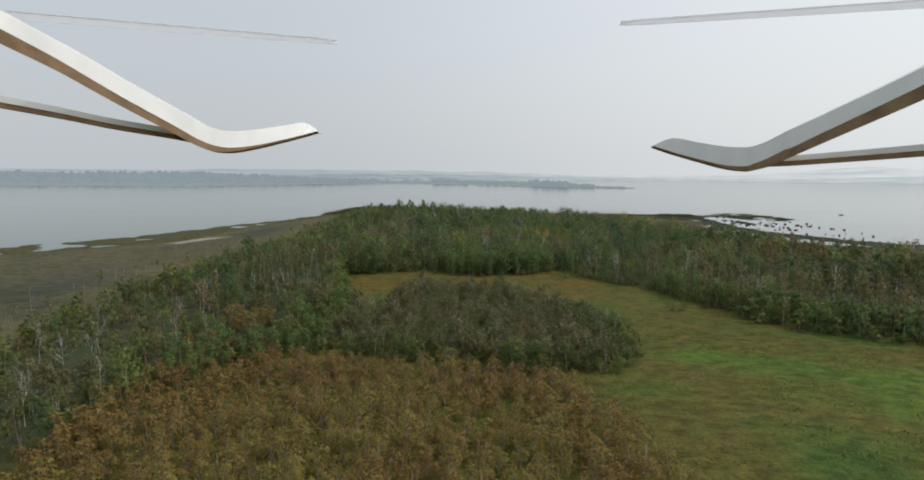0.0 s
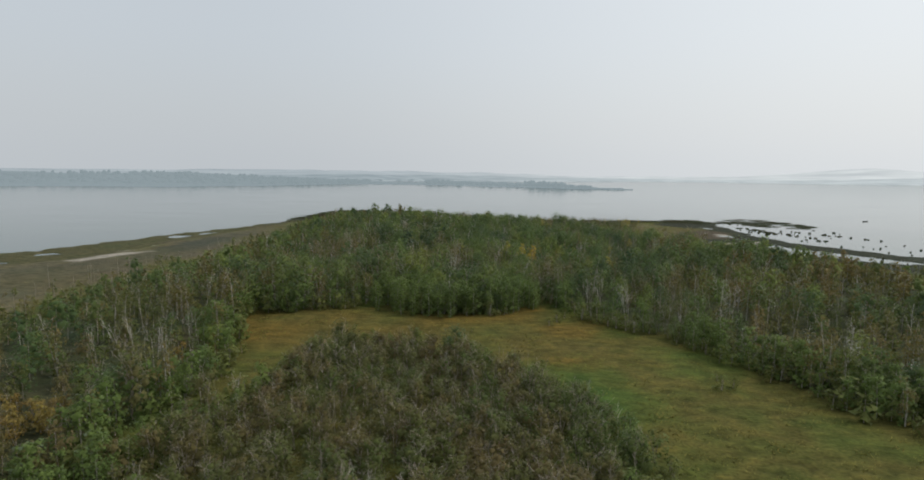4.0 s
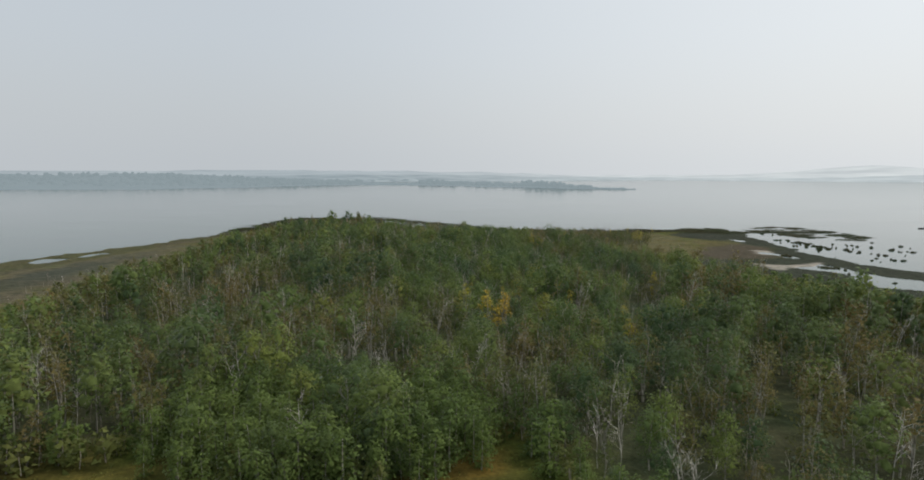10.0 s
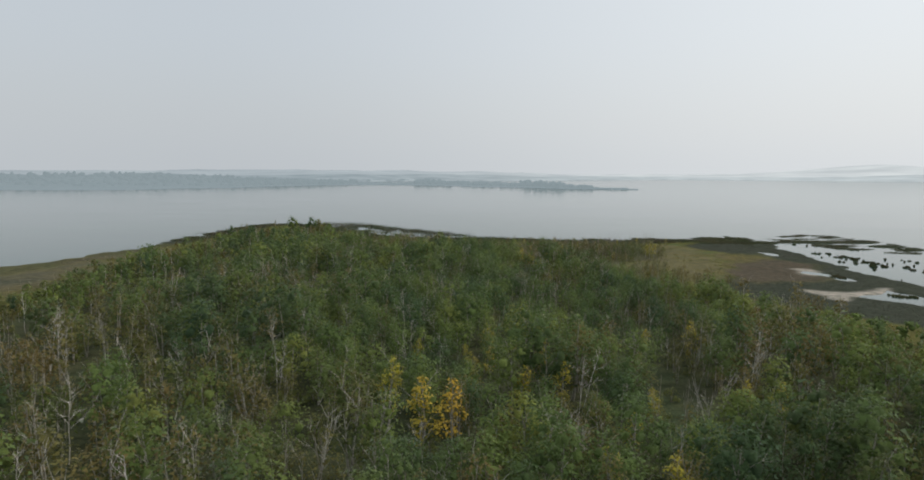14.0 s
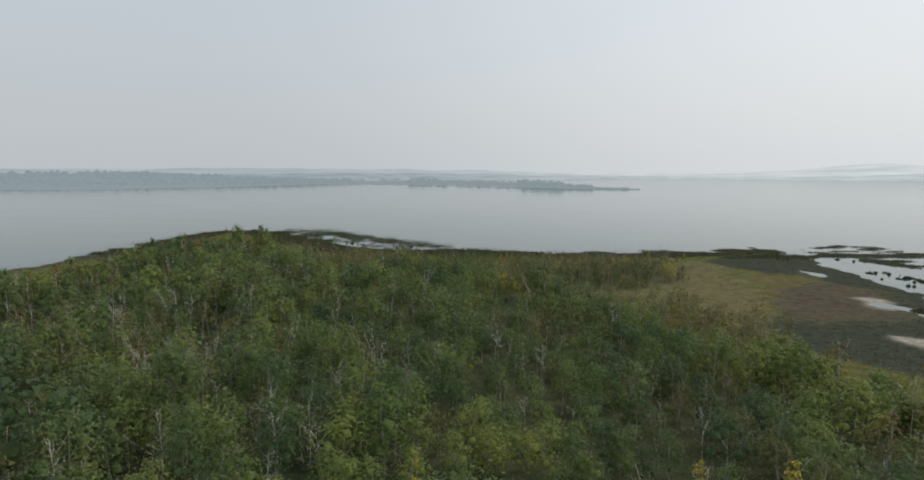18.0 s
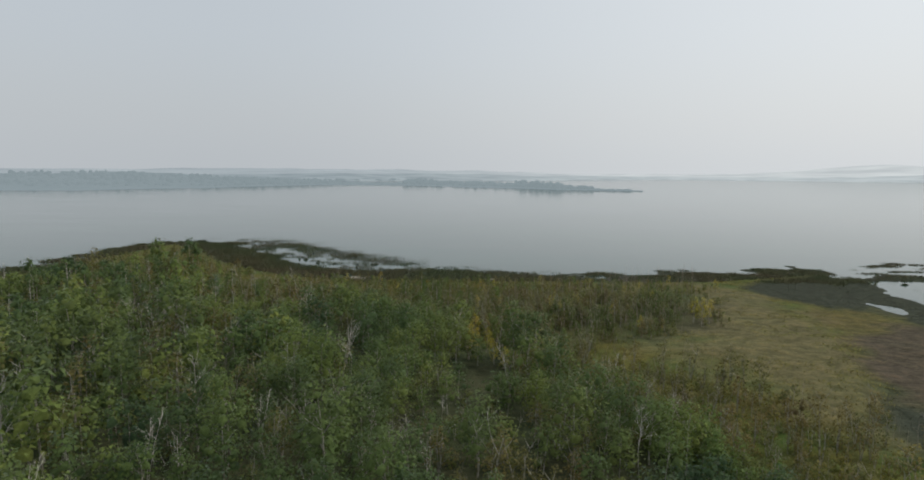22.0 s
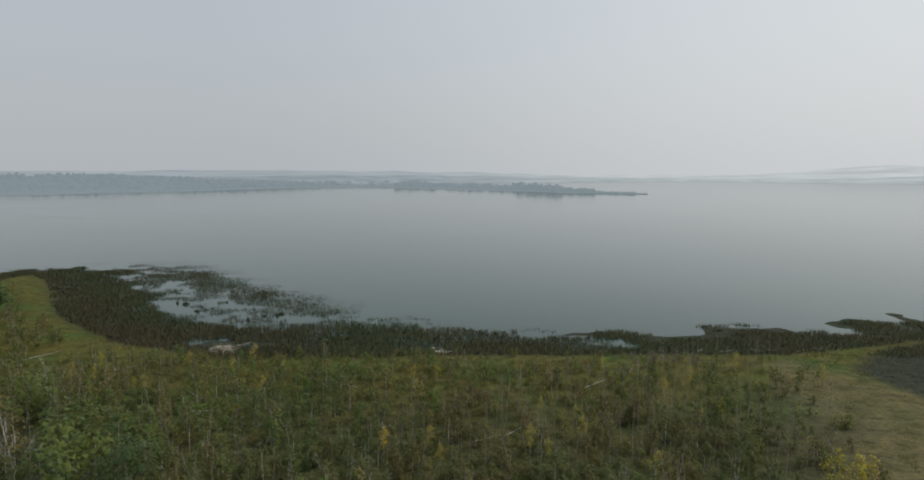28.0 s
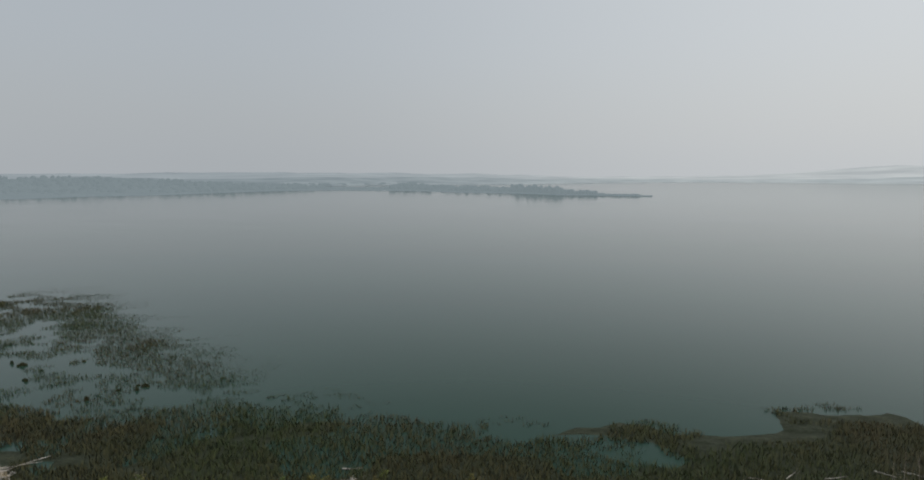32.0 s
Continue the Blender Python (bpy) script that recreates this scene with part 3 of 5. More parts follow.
ICO_FACES += [(1 + k, 6 + k, 1 + (k + 1) % 5) for k in range(5)] + [(1 + (k + 1) % 5, 6 + k, 6 + (k + 1) % 5) for k in range(5)]


def broadleaf(seed, h, width, tufts, size, crown_from=0.16, stems=1, lobes_n=8, lobe=0.58, bare_limbs=0, core=0.8, limbs=True):
    """A tree: wood (trunk and limbs) and an uneven, domed crown of leaf tufts on overlapping boughs, thick with leaves inside."""
    r = random.Random(seed)
    wood, lobes = [], []
    for s in range(stems):
        pts, rad = stem(r, h * (.9 if s == 0 else r.uniform(.65, .88)), 0.012 * h + 0.02, 0.04 if stems == 1 else 0.15, 5 if h > 4 and limbs else 3)
        wood.append(tube(pts, rad, 5 if h > 4 and limbs else 3))
        count = max(2, lobes_n // stems)
        for k in range(count):
            q = crown_from + (1 - crown_from) * (k + .2 + .6 * r.random()) / count
            up = (q - crown_from) / (1 - crown_from)
            swell = math.sin(math.pi * (0.22 + 0.66 * up)) ** 0.6
            reach = width * swell * r.uniform(.25, .62)
            at = on_stem(pts, q * .95)
            az = 2.4 * k + r.uniform(-.7, .7)
            end = Vector((at[0] + math.cos(az) * reach, at[1] + math.sin(az) * reach, at[2] + reach * r.uniform(-.1, .3)))
            low = on_stem(pts, max(.08, q * .95 - .15))
            mid = Vector(low).lerp(end, .55) + Vector((0, 0, .15 * reach))
            if limbs:
                wood.append(tube([low, mid[:], end[:]], [.006 * h, .004 * h, .002 * h], 3) if h > 4 else tube([low, end[:]], [.007 * h, .003 * h], 3))
            lobes.append((end, width * lobe * r.uniform(.7, 1.1) * (.55 + .45 * swell)))
        lobes.append((Vector(pts[-1]), width * lobe * .6))
        for k in range(bare_limbs):                # dead limbs that stick out of the leaves
            made, _ = limb(r, on_stem(pts, r.uniform(.62, .9)), h * r.uniform(.26, .42), r.uniform(.8, 1.8), .0060 * h, 4 if limbs else 2)
            wood += made
    weights = [q[1] ** 2 for q in lobes]
    centres, tries = [], 0
    while len(centres) < tufts:
        tries += 1
        c, rad = r.choices(lobes, weights)[0]
        d = Vector((r.gauss(0, 1), r.gauss(0, 1), r.gauss(0.6, .9))).normalized()
        p = c + Vector((d.x, d.y, d.z * 1.05)) * rad * min(1.4, abs(r.gauss(.86, .2)))
        if tries < tufts * 12 and any((p - c2).length < r2 * .55 for c2, r2 in lobes if c2 is not c):
            continue
        centres.append((p, d))
    v, f, soft = leaf_tufts(r, centres, size)
    for c, rad in lobes if core else ():
        o = len(v)
        for q in ICO:
            v.append((c + q * rad * core * r.uniform(.65, 1.35))[:])
            soft.append(Vector((.5 * q.x, .5 * q.y, .5 * q.z + .6)).normalized()[:])
        f += [tuple(i + o for i in t) for t in ICO_FACES]
    return join(wood), (v, f, soft)


def bare(seed, h, limbs, twigs, radius=0.09, stems=1):
    r = random.Random(seed)
    trunk, branches = [], []
    for s in range(stems):
        pts, rad = stem(r, h * r.uniform(.75, 1), radius * .6, 0.05 if stems == 1 else 0.14, 6)
        trunk.append(tube(pts, rad, 5))
        for k in range(limbs):
            q = 0.42 + 0.55 * (k + r.random()) / limbs
            made, _ = limb(r, on_stem(pts, q), h * r.uniform(.2, .42) * (1.2 - q), r.uniform(.5, 1.3), radius * .42, twigs)
            branches += made
    return join(trunk), join(branches)


KINDS = {
    # name: wood and leaf meshes, their materials, part names
    "aspen_tree": ([broadleaf(s, 7.2 + .4 * (s % 4), 2.75 + .25 * (s % 3), 900, .27, .30, 1, 6, .70, s % 2, .26) for s in (11, 12, 13, 14, 15)], M_BARK, M_GREEN, ("trunk", "crown")),
    "thin_tree": ([broadleaf(s, 7.4, 2.1, 420, .25, .28, 2, 8, .56, 1, 0) for s in (21, 22, 23)], M_BARK, M_OLIVE, ("trunk", "crown")),
    "grove_tree": ([broadleaf(s, 5.2, 2.3, 480, .25, .14, 2, 8, .58, 3, .34) for s in (91, 92, 93, 98)], M_LIMB, M_GROVE, ("trunk", "crown")),
    "yellow_tree": ([broadleaf(s, 6.3, 1.5, 420, .21, .25, 1, 9, .5, 2, 0) for s in (31, 32)], M_BARK, M_YELLOW, ("trunk", "crown")),
    "dead_tree": ([bare(s, 8.4, 11, 6, .058) for s in (41, 42, 43)] + [bare(44, 8.0, 7, 6, .054, 2)], M_DEAD, M_DEAD, ("trunk", "bare_crown")),
    "snag_sapling": ([bare(s, 6.0, 4, 2, .036) for s in (46, 47, 48)], M_TWIG, M_TWIG, ("trunk", "bare_crown")),
    "willow_bush": ([broadleaf(s, 3.6, 1.5, 320, .22, .10, 3, 9, .52, 0, 0) for s in (51, 52, 53)], M_TWIG, M_BROWN, ("stem", "foliage")),
    "green_bush": ([broadleaf(s, 2.1, 1.3, 170, .24, .06, 3, 6, .55, 0, 0) for s in (61, 62, 63)], M_TWIG, M_SHRUB, ("stem", "foliage")),
    "grey_bush": ([broadleaf(s, 2.2, 1.5, 260, .15, .08, 4, 8, .5, 2, 0) for s in (96, 97)], M_TWIG, M_GREYLEAF, ("stem", "foliage")),
    "young_aspen": ([broadleaf(s, 5.4, 1.6, 460, .26, .03, 1, 8, .64, 0, .26, False) for s in (81, 82, 83)], M_BARK, M_CLONE, ("trunk", "crown")),
    "dry_bush": ([broadleaf(s, 1.4, 1.05, 120, .20, .04, 2, 5, .55, 1, 0) for s in (71, 72, 73)], M_TWIG, M_DRY, ("stem", "foliage")),
}
# plainer growth for what stands farther to the side of the flight: beyond 45 m, beyond 85 m
MID_FORM = {"young_aspen": [broadleaf(84, 5.4, 1.65, 220, .38, .03, 1, 6, .64, 0, .38, False)], "aspen_tree": [broadleaf(s, 7.8, 2.85, 350, .40, .32, 1, 6, .68, 0, .3, False) for s in (15, 16, 17)],
            "thin_tree": [broadleaf(s, 7.4, 2.1, 200, .36, .28, 2, 6, .58, 1, 0, False) for s in (25, 26)], "grove_tree": [broadleaf(s, 5.2, 2.3, 240, .35, .14, 2, 6, .58, 2, .34, False) for s in (94, 95)], "dead_tree": [bare(45, 8.2, 7, 2)], "snag_sapling": [bare(s, 6.0, 4, 1, .04) for s in (46, 47)],
            "green_bush": [broadleaf(s, 2.1, 1.35, 70, .40, .06, 1, 3, .6, 0, 0, False) for s in (67, 68)], "willow_bush": [broadleaf(s, 3.6, 1.5, 170, .31, .10, 2, 7, .52, 0, 0, False) for s in (54, 55)], "dry_bush": [broadleaf(s, 1.4, 1.05, 80, .25, .04, 1, 4, .55, 0, 0, False) for s in (74, 75)]}
FAR_FORM = {"young_aspen": [broadleaf(84, 5.4, 1.65, 110, .55, .03, 1, 6, .55, 0, .6, False)], "aspen_tree": [broadleaf(s, 7.8, 2.8, 140, .62, .25, 1, 5, .66, 0, .4, False) for s in (15, 16, 17)],
            "thin_tree": [broadleaf(s, 7.6, 1.9, 110, .54, .25, 1, 6, .5, 1, 0, False) for s in (25, 26)], "green_bush": [broadleaf(s, 2.2, 1.3, 50, .52, .06, 1, 3, .6, 0, 0, False) for s in (65, 66)], "dead_tree": [bare(45, 8.2, 6, 1)], "snag_sapling": [bare(46, 6.0, 3, 0, .05)]}
LABELS = {
    "aspen_tree": ("green leafy aspen with pale trunk in the lakeside wood", "tree", "aspens of the wood"),
    "thin_tree": ("thinly leaved grey-olive aspen with several pale stems", "tree", "thin aspens of the wood"),
    "grove_tree": ("low domed olive-brown tree with bare twigs in a dense grove", "tree", "trees of the olive grove"),
    "yellow_tree": ("small aspen with yellow autumn leaves among green trees", "tree", "yellow aspens"),
    "dead_tree": ("bleached dead tree with bare twisted branches in the wood", "dead tree", "dead trees"),
    "snag_sapling": ("thin bare grey sapling standing in scrub", "dead tree", "bare saplings"),
    "willow_bush": ("orange-brown willow bush in a dense thicket", "bush", "willow thicket"),
    "green_bush": ("low green bush on grassy ground", "bush", "green bushes"),
    "grey_bush": ("bare purple-grey twiggy bush on the lake bank", "bush", "grey bushes on the bank"),
    "young_aspen": ("young bushy green aspen with leaves down to the grass", "tree", "young aspens at the wood's edge"),
    "dry_bush": ("low olive-brown bush with dry leaves in the scrub", "bush", "dry bushes"),
}

# ---- where the plants stand ----
def scatter(step, x0, x1, y0, y1, jitter=0.45):
    px, py = np.meshgrid(np.arange(x0, x1, step), np.arange(y0, y1, step))
    px = px + (np.arange(px.shape[0])[:, None] % 2) * step / 2
    px, py = px + (rng.random(px.shape) - .5) * 2 * jitter * step, py + (rng.random(px.shape) - .5) * 2 * jitter * step
    return px.ravel(), py.ravel()


places = {k: [] for k in KINDS}
tx, ty = scatter(3.95, -130, 200, 30, 462)
in_wood = np.maximum(rough_edge(WOOD, tx, ty, 1.5), rough_edge(GROVE, tx, ty, 1.5))
in_grove = inside(GROVE, tx, ty)
keep = (in_wood > 0) & ((in_grove < 0) | (rng.random(tx.size) < .35)) & (inside(LAND, tx, ty) > 4) & (rng.random(tx.size) < 0.95) & (drift(tx, ty, 8.0, 21) > .14)
tx, ty, in_wood, in_grove = tx[keep], ty[keep], in_wood[keep], in_grove[keep]
mood, dice = drift(tx, ty, 22.0, 4) * .7 + drift(tx, ty, 7.0, 6) * .3, rng.random(tx.size)
golden = np.maximum(0, 1 - np.hypot((tx - 48) / 34, (ty - 245) / 40))
golden = np.maximum(golden, .42 * np.maximum(0, 1 - np.hypot((tx - 58) / 40, (ty - 372) / 45)))
west_dead = np.maximum(0, 1 - np.hypot((tx + 68) / 22, (ty - 100) / 40))
for cx, cy, cr in ((11, 267, 7), (8, 292, 8), (16, 293, 5), (12, 198, 7), (0, 199, 5), (6, 184, 4), (-33, 281, 6), (37, 195, 5), (45, 169, 10), (62, 168, 6), (20, 317, 7), (54, 344, 7), (32, 346, 5), (28, 358, 7), (-48, 106, 22)):
    west_dead = np.maximum(west_dead, .9 * np.maximum(0, 1 - np.hypot(tx - cx, ty - cy) / cr))
for x, y, e, g, m, d, go, wd, lumpy in zip(tx, ty, in_wood, in_grove, mood, dice, golden, west_dead, drift(tx, ty, 8.0, 21)):
    if g < 1 and x < -18 and y < 150:
        kind = "dead_tree" if d < .13 else "grove_tree" if d < .48 else "thin_tree" if d < .72 else "willow_bush" if d < .80 else "aspen_tree"
        s = random.uniform(.75, 1.1) * (1.15 if kind == "grove_tree" else .9)
    elif g > 1:
        kind, s = ("grove_tree", random.uniform(.85, 1.25)) if d > .12 else ("dead_tree", random.uniform(.6, .85))
    elif d < 0.05 + 0.09 * (m > .57) + 0.72 * wd + (.05 if y > 250 else 0):
        kind, s = "dead_tree", random.uniform(.85, 1.22)
    elif d < 0.16 + 0.4 * go and go > 0.2 and d > 0.10:
        kind, s = "yellow_tree", random.uniform(.8, 1.2)
    elif d < 0.24 + 0.42 * (m > .57) + (0.3 if g > 0 else 0) + (.12 if 250 < y < 330 else 0) + (.45 if x > 28 and y < 215 else .1 if x > 28 and y < 240 else .4 if x < -8 and 150 < y < 205 else .25 if x < -6 and 205 < y < 262 else 0):
        kind, s = "thin_tree", random.uniform(.75, 1.1)
    else:
        kind, s = "aspen_tree", random.uniform(.72, 1.12)
    if wd > .25 and kind != "dead_tree":
        s *= .66
    if x < -32 and y > 250:
        s *= .78
    elif x < -56:
        s *= .74
    if e < 3 and kind == "aspen_tree":
        s *= random.uniform(.65, .95)
    places[kind].append((x, y, s * (0.85 if g > 0 else 1) * (.58 + .84 * lumpy) * (.8 + .4 * float(drift(x, y, 17.0, 51)))))
qx, qy = scatter(5.2, -110, 140, 60, 440)
for x, y in zip(qx, qy):
    if inside(WOOD, x, y) > 0 and random.random() < .10:
        places["snag_sapling"].append((x, y, random.uniform(1.0, 1.38)))
vx, vy = scatter(2.7, -32, 36, 84, 150)
for x, y in zip(vx, vy):
    if rough_edge(GROVE, x, y, 1.5) > 0 and random.random() < .85:
        places["grove_tree"].append((x, y, random.uniform(.6, 1.0)))
        if random.random() < .2:
            places["snag_sapling"].append((x + 1.2, y + .5, random.uniform(.75, 1.0)))
        elif random.random() < .22:
            places["dead_tree"].append((x + 1.2, y + .5, random.uniform(.48, .64)))
bx, by = scatter(1.95, -60, 32, 42, 130)
for x, y in zip(bx, by):
    if max(rough_edge(BROWN, x, y, 2.0), 5.5 - math.hypot(x +40, y -114), 4.5 - math.hypot(x +39, y -94)) > 0 and random.random() < .9:
        places["willow_bush"].append((x, y, random.uniform(.65, 1.1) * (.8 + .4 * float(drift(x, y, 6.0, 33)))))
sx_, sy_ = scatter(1.65, -22, 128, 362, 440)
for x, y, in_bare, in_scrub, lump in zip(sx_, sy_, rough_edge(BARE, sx_, sy_, 3.0), rough_edge(SCRUB, sx_, sy_, 2.0), drift(sx_, sy_, 9.0, 17)):
    thin = min(1, max(0, in_scrub / 13)) if x > 58 else 1      # the scrub thins out towards the eastern meadow
    if in_scrub > 0 and inside(WOOD, x, y) < 0 and random.random() < .18 + .82 * thin:
        if random.random() < .28:
            places["green_bush"].append((x + .9, y + random.uniform(-.8, .8), random.uniform(.4, .9) * (1.1 - .5 * (y - 365) / 75)))
        d, far = random.random(), (y - 365) / 75
        if in_bare > 0 and d < .30:
            places["snag_sapling"].append((x, y, random.uniform(.6, 1.1)))
        elif in_bare > 0 and d < .85 - .7 * far:
            places[random.choice(("thin_tree", "grove_tree", "grove_tree"))].append((x, y, random.uniform(.5, .8) * (1.1 - .4 * far) * (.55 + .45 * thin)))
        elif d < .42 + .45 * lump - .6 * far:
            places[random.choice(("thin_tree", "thin_tree", "young_aspen"))].append((x, y, random.uniform(.45, .85) * (1.12 - .55 * far) * (.55 + .45 * thin)))
        elif d < .62:
            places["dry_bush"].append((x, y, random.uniform(.55, 1.3) * (1.2 - .6 * far)))
        elif d < .72:
            places["green_bush"].append((x, y, random.uniform(.35, .95)))
        elif d < .735:
            places["yellow_tree"].append((x, y, random.uniform(.35, .6)))
        elif d < .735 + .12 * (1.05 - far):
            places["snag_sapling"].append((x, y, random.uniform(.4, .95) * (1.1 - .4 * far)))
fx_, fy_ = scatter(1.8, -60, 44, 42, 100)
for x, y, e in zip(fx_, fy_, rough_edge(BROWN, fx_, fy_, 2.0)):
    if -5 < e < 1 and max(inside(WOOD, x, y), inside(GROVE, x, y)) < 0 and random.random() < .6 * (1 + e / 6):
        places["dry_bush"].append((x, y, random.uniform(.5, 1.1)))
TIP = [(-72, 425), (-50, 447), (-36, 436), (-20, 424), (-8, 434), (-16, 447), (-36, 464), (-54, 490), (-70, 508), (-76, 470)]
px_, py_ = scatter(2.5, -76, 112, 285, 510)
side = inside(WOOD, px_, py_)
for x, y, e in zip(px_, py_, side):
    on_tip = rough_edge(TIP, x, y, 3.0) > 0 and e < 0 and random.random() < 1.1 * (512 - y) / 80
    if on_tip or (-24 < e < 0 and x > 40 and 285 < y < 385 and rough_edge(LAND, x, y, 1) > 9 and random.random() < .95 * (1 + e / 24)):
        d = random.random()
        if d < .28:
            places["green_bush"].append((x, y, random.uniform(.4, 1.1)))
        elif d < .55:
            places["dry_bush"].append((x, y, random.uniform(.6, 1.4)))
        elif d < .75:
            places["snag_sapling"].append((x, y, random.uniform(.5, 1.0)))
        else:
            places["thin_tree"].append((x, y, random.uniform(.4, .75)))
ux, uy = scatter(5.6, -100, 130, 60, 450)
under = np.maximum(inside(WOOD, ux, uy), inside(GROVE, ux, uy))
for x, y, e in zip(ux, uy, under):
    if e > 1 and random.random() < (.55 if y < 330 else .8):
        places["green_bush"].append((x, y, random.uniform(.9, 1.4)))
# sparse dry growth between the wood and the western marsh
wx_, wy_ = scatter(2.6, -104, -60, 90, 330)
for x, y, e in zip(wx_, wy_, inside(WOOD, wx_, wy_)):
    wide = 28 if 170 < y < 250 else 17
    if -wide < e < 0 and x < -60 and random.random() < .62 * (1 + e / wide):
        kind = random.choice(("dry_bush", "dry_bush", "green_bush", "snag_sapling", "snag_sapling", "thin_tree"))
        places[kind].append((x, y, random.uniform(.35, .6) if kind == "thin_tree" else random.uniform(.5, 1.1)))
# bushes along the wood's edges, and a few out on the meadow
ex, ey = scatter(2.6, -110, 130, 60, 440)
edge = np.maximum(inside(WOOD, ex, ey), inside(GROVE, ex, ey))
for x, y, e in zip(ex, ey, edge):
    if -2.2 < e < 1.5 and inside(BROWN, x, y) < 0 and random.random() < .8:
        places["green_bush"].append((x, y, random.uniform(.8, 1.7)))
yx, yy = scatter(2.9, -90, 140, 84, 345)
for x, y, e in zip(yx, yy, np.maximum(inside(WOOD, yx, yy), inside(GROVE, yx, yy))):
    if -1.0 < e < 3.6 and inside(BROWN, x, y) < -2 and x > -62 and random.random() < .8:
        places["young_aspen"].append((x, y, random.uniform(.7, 1.25) * (.7 if inside(GROVE, x, y) > -2 else 1)))
CLONE = [(-8, 176), (-2, 170.5), (4, 169.5), (10, 169.5), (20, 172.5), (27, 180), (25, 191), (14, 197), (-2, 197), (-12, 188)]
kx, ky = scatter(2.5, -14, 30, 166, 200)
for x, y, e in zip(kx, ky, rough_edge(CLONE, kx, ky, 1.0)):
    if e > -.3 and (e < 9 or random.random() < .4):
        places["young_aspen"].append((x, y, random.uniform(.85, 1.25) * (.9 if e < 1.5 else 1.1)))
for cx, cy, cr in ((52, 153, 4), (61, 138, 5.5), (64, 132, 4), (66, 125, 5.5), (70, 122, 4.5), (74, 117.5, 5.5), (80, 115, 5), (86, 112, 5)):
    for k in range(int(cr * 2.6)):                  # rounded thickets of young aspen along the meadow
        a, q = 2.4 * k, cr * math.sqrt((k + .5) / int(cr * 2.6))
        places["young_aspen"].append((cx + math.cos(a) * q, cy + math.sin(a) * q, random.uniform(.85, 1.1) * (1.15 - .4 * q / cr)))
for cx, cy, cr in ((-27, 97, 3.5), (-38, 85, 5), (-33, 92, 3.5), (-25, 103, 3.5), (-44, 104, 4)):
    for k in range(int(cr * 2.2)):                  # rounded olive-green thickets between the willows
        a, q = 2.4 * k, cr * math.sqrt((k + .5) / int(cr * 2.2))
        places["young_aspen"].append((cx + math.cos(a) * q, cy + math.sin(a) * q, random.uniform(.7, .9) * (1.15 - .4 * q / cr)))
EDGE = [(86, 356), (100, 342), (102, 326), (98, 312), (88, 304), (74, 308), (70, 330), (66, 352), (72, 366)]
ox, oy = scatter(1.9, 64, 106, 300, 370)
for x, y, e in zip(ox, oy, rough_edge(EDGE, ox, oy, 4.0)):
    d = random.random()                             # thin brownish growth that runs out over the meadow
    if e > 0 and inside(WOOD, x, y) < 0 and d < .2 + .6 * min(1, e / 9):
        kind = "thin_tree" if d < .18 else "snag_sapling" if d < .34 else "dry_bush" if d < .6 else "grove_tree" if d < .66 else "green_bush"
        places[kind].append((x, y, random.uniform(.5, .85) if kind != "dry_bush" else random.uniform(.8, 1.6)))
for x, y, s in ((46, 129, 1.0), (48, 130, .8), (29, 166, 1.1), (31, 169, .9), (27, 163, .8), (47, 133, .7), (104, 391, .9), (-10, 160, .5), (12, 158, .4)):
    places["green_bush"].append((x, y, s))
for x, y, s in ((101, 383, 1.25), (103, 384, 1.1), (100, 385, 1.2), (104, 386, .9)):
    places["yellow_tree"].append((x, y, s * .75))
for x, y, s in ((-46.4, 453, 1.24), (-44.5, 452, 1.0), (-39, 460, 1.12), (-36.5, 461, .95)):
    places["aspen_tree"].append((x, y, s))
for x, y, s in ((98, 429, 1.2), (100.5, 430, 1.0), (95.5, 428, 1.1), (103, 428.5, .9), (93, 430, .8), (89, 421, .9), (90.5, 422.5, .7), (84, 424, .6)):
    places["grey_bush"].append((x, y, s))


def passed_at(x, y):
    """How near, in metres, the flight sees a plant: it looks farther to its left than to its right."""
    off = (x - 71.3 / 374 * y) / 1.018
    return max(50, off * 2.3 if off > 0 else -off * 1.35)


def mesh_from(name, vf, mat):
    me = mesh_object(name, vf[0], vf[1], mat)
    if len(vf) > 2:
        me.polygons.foreach_set("use_smooth", [True] * len(me.polygons))
        me.normals_split_custom_set_from_vertices(vf[2])
    return me


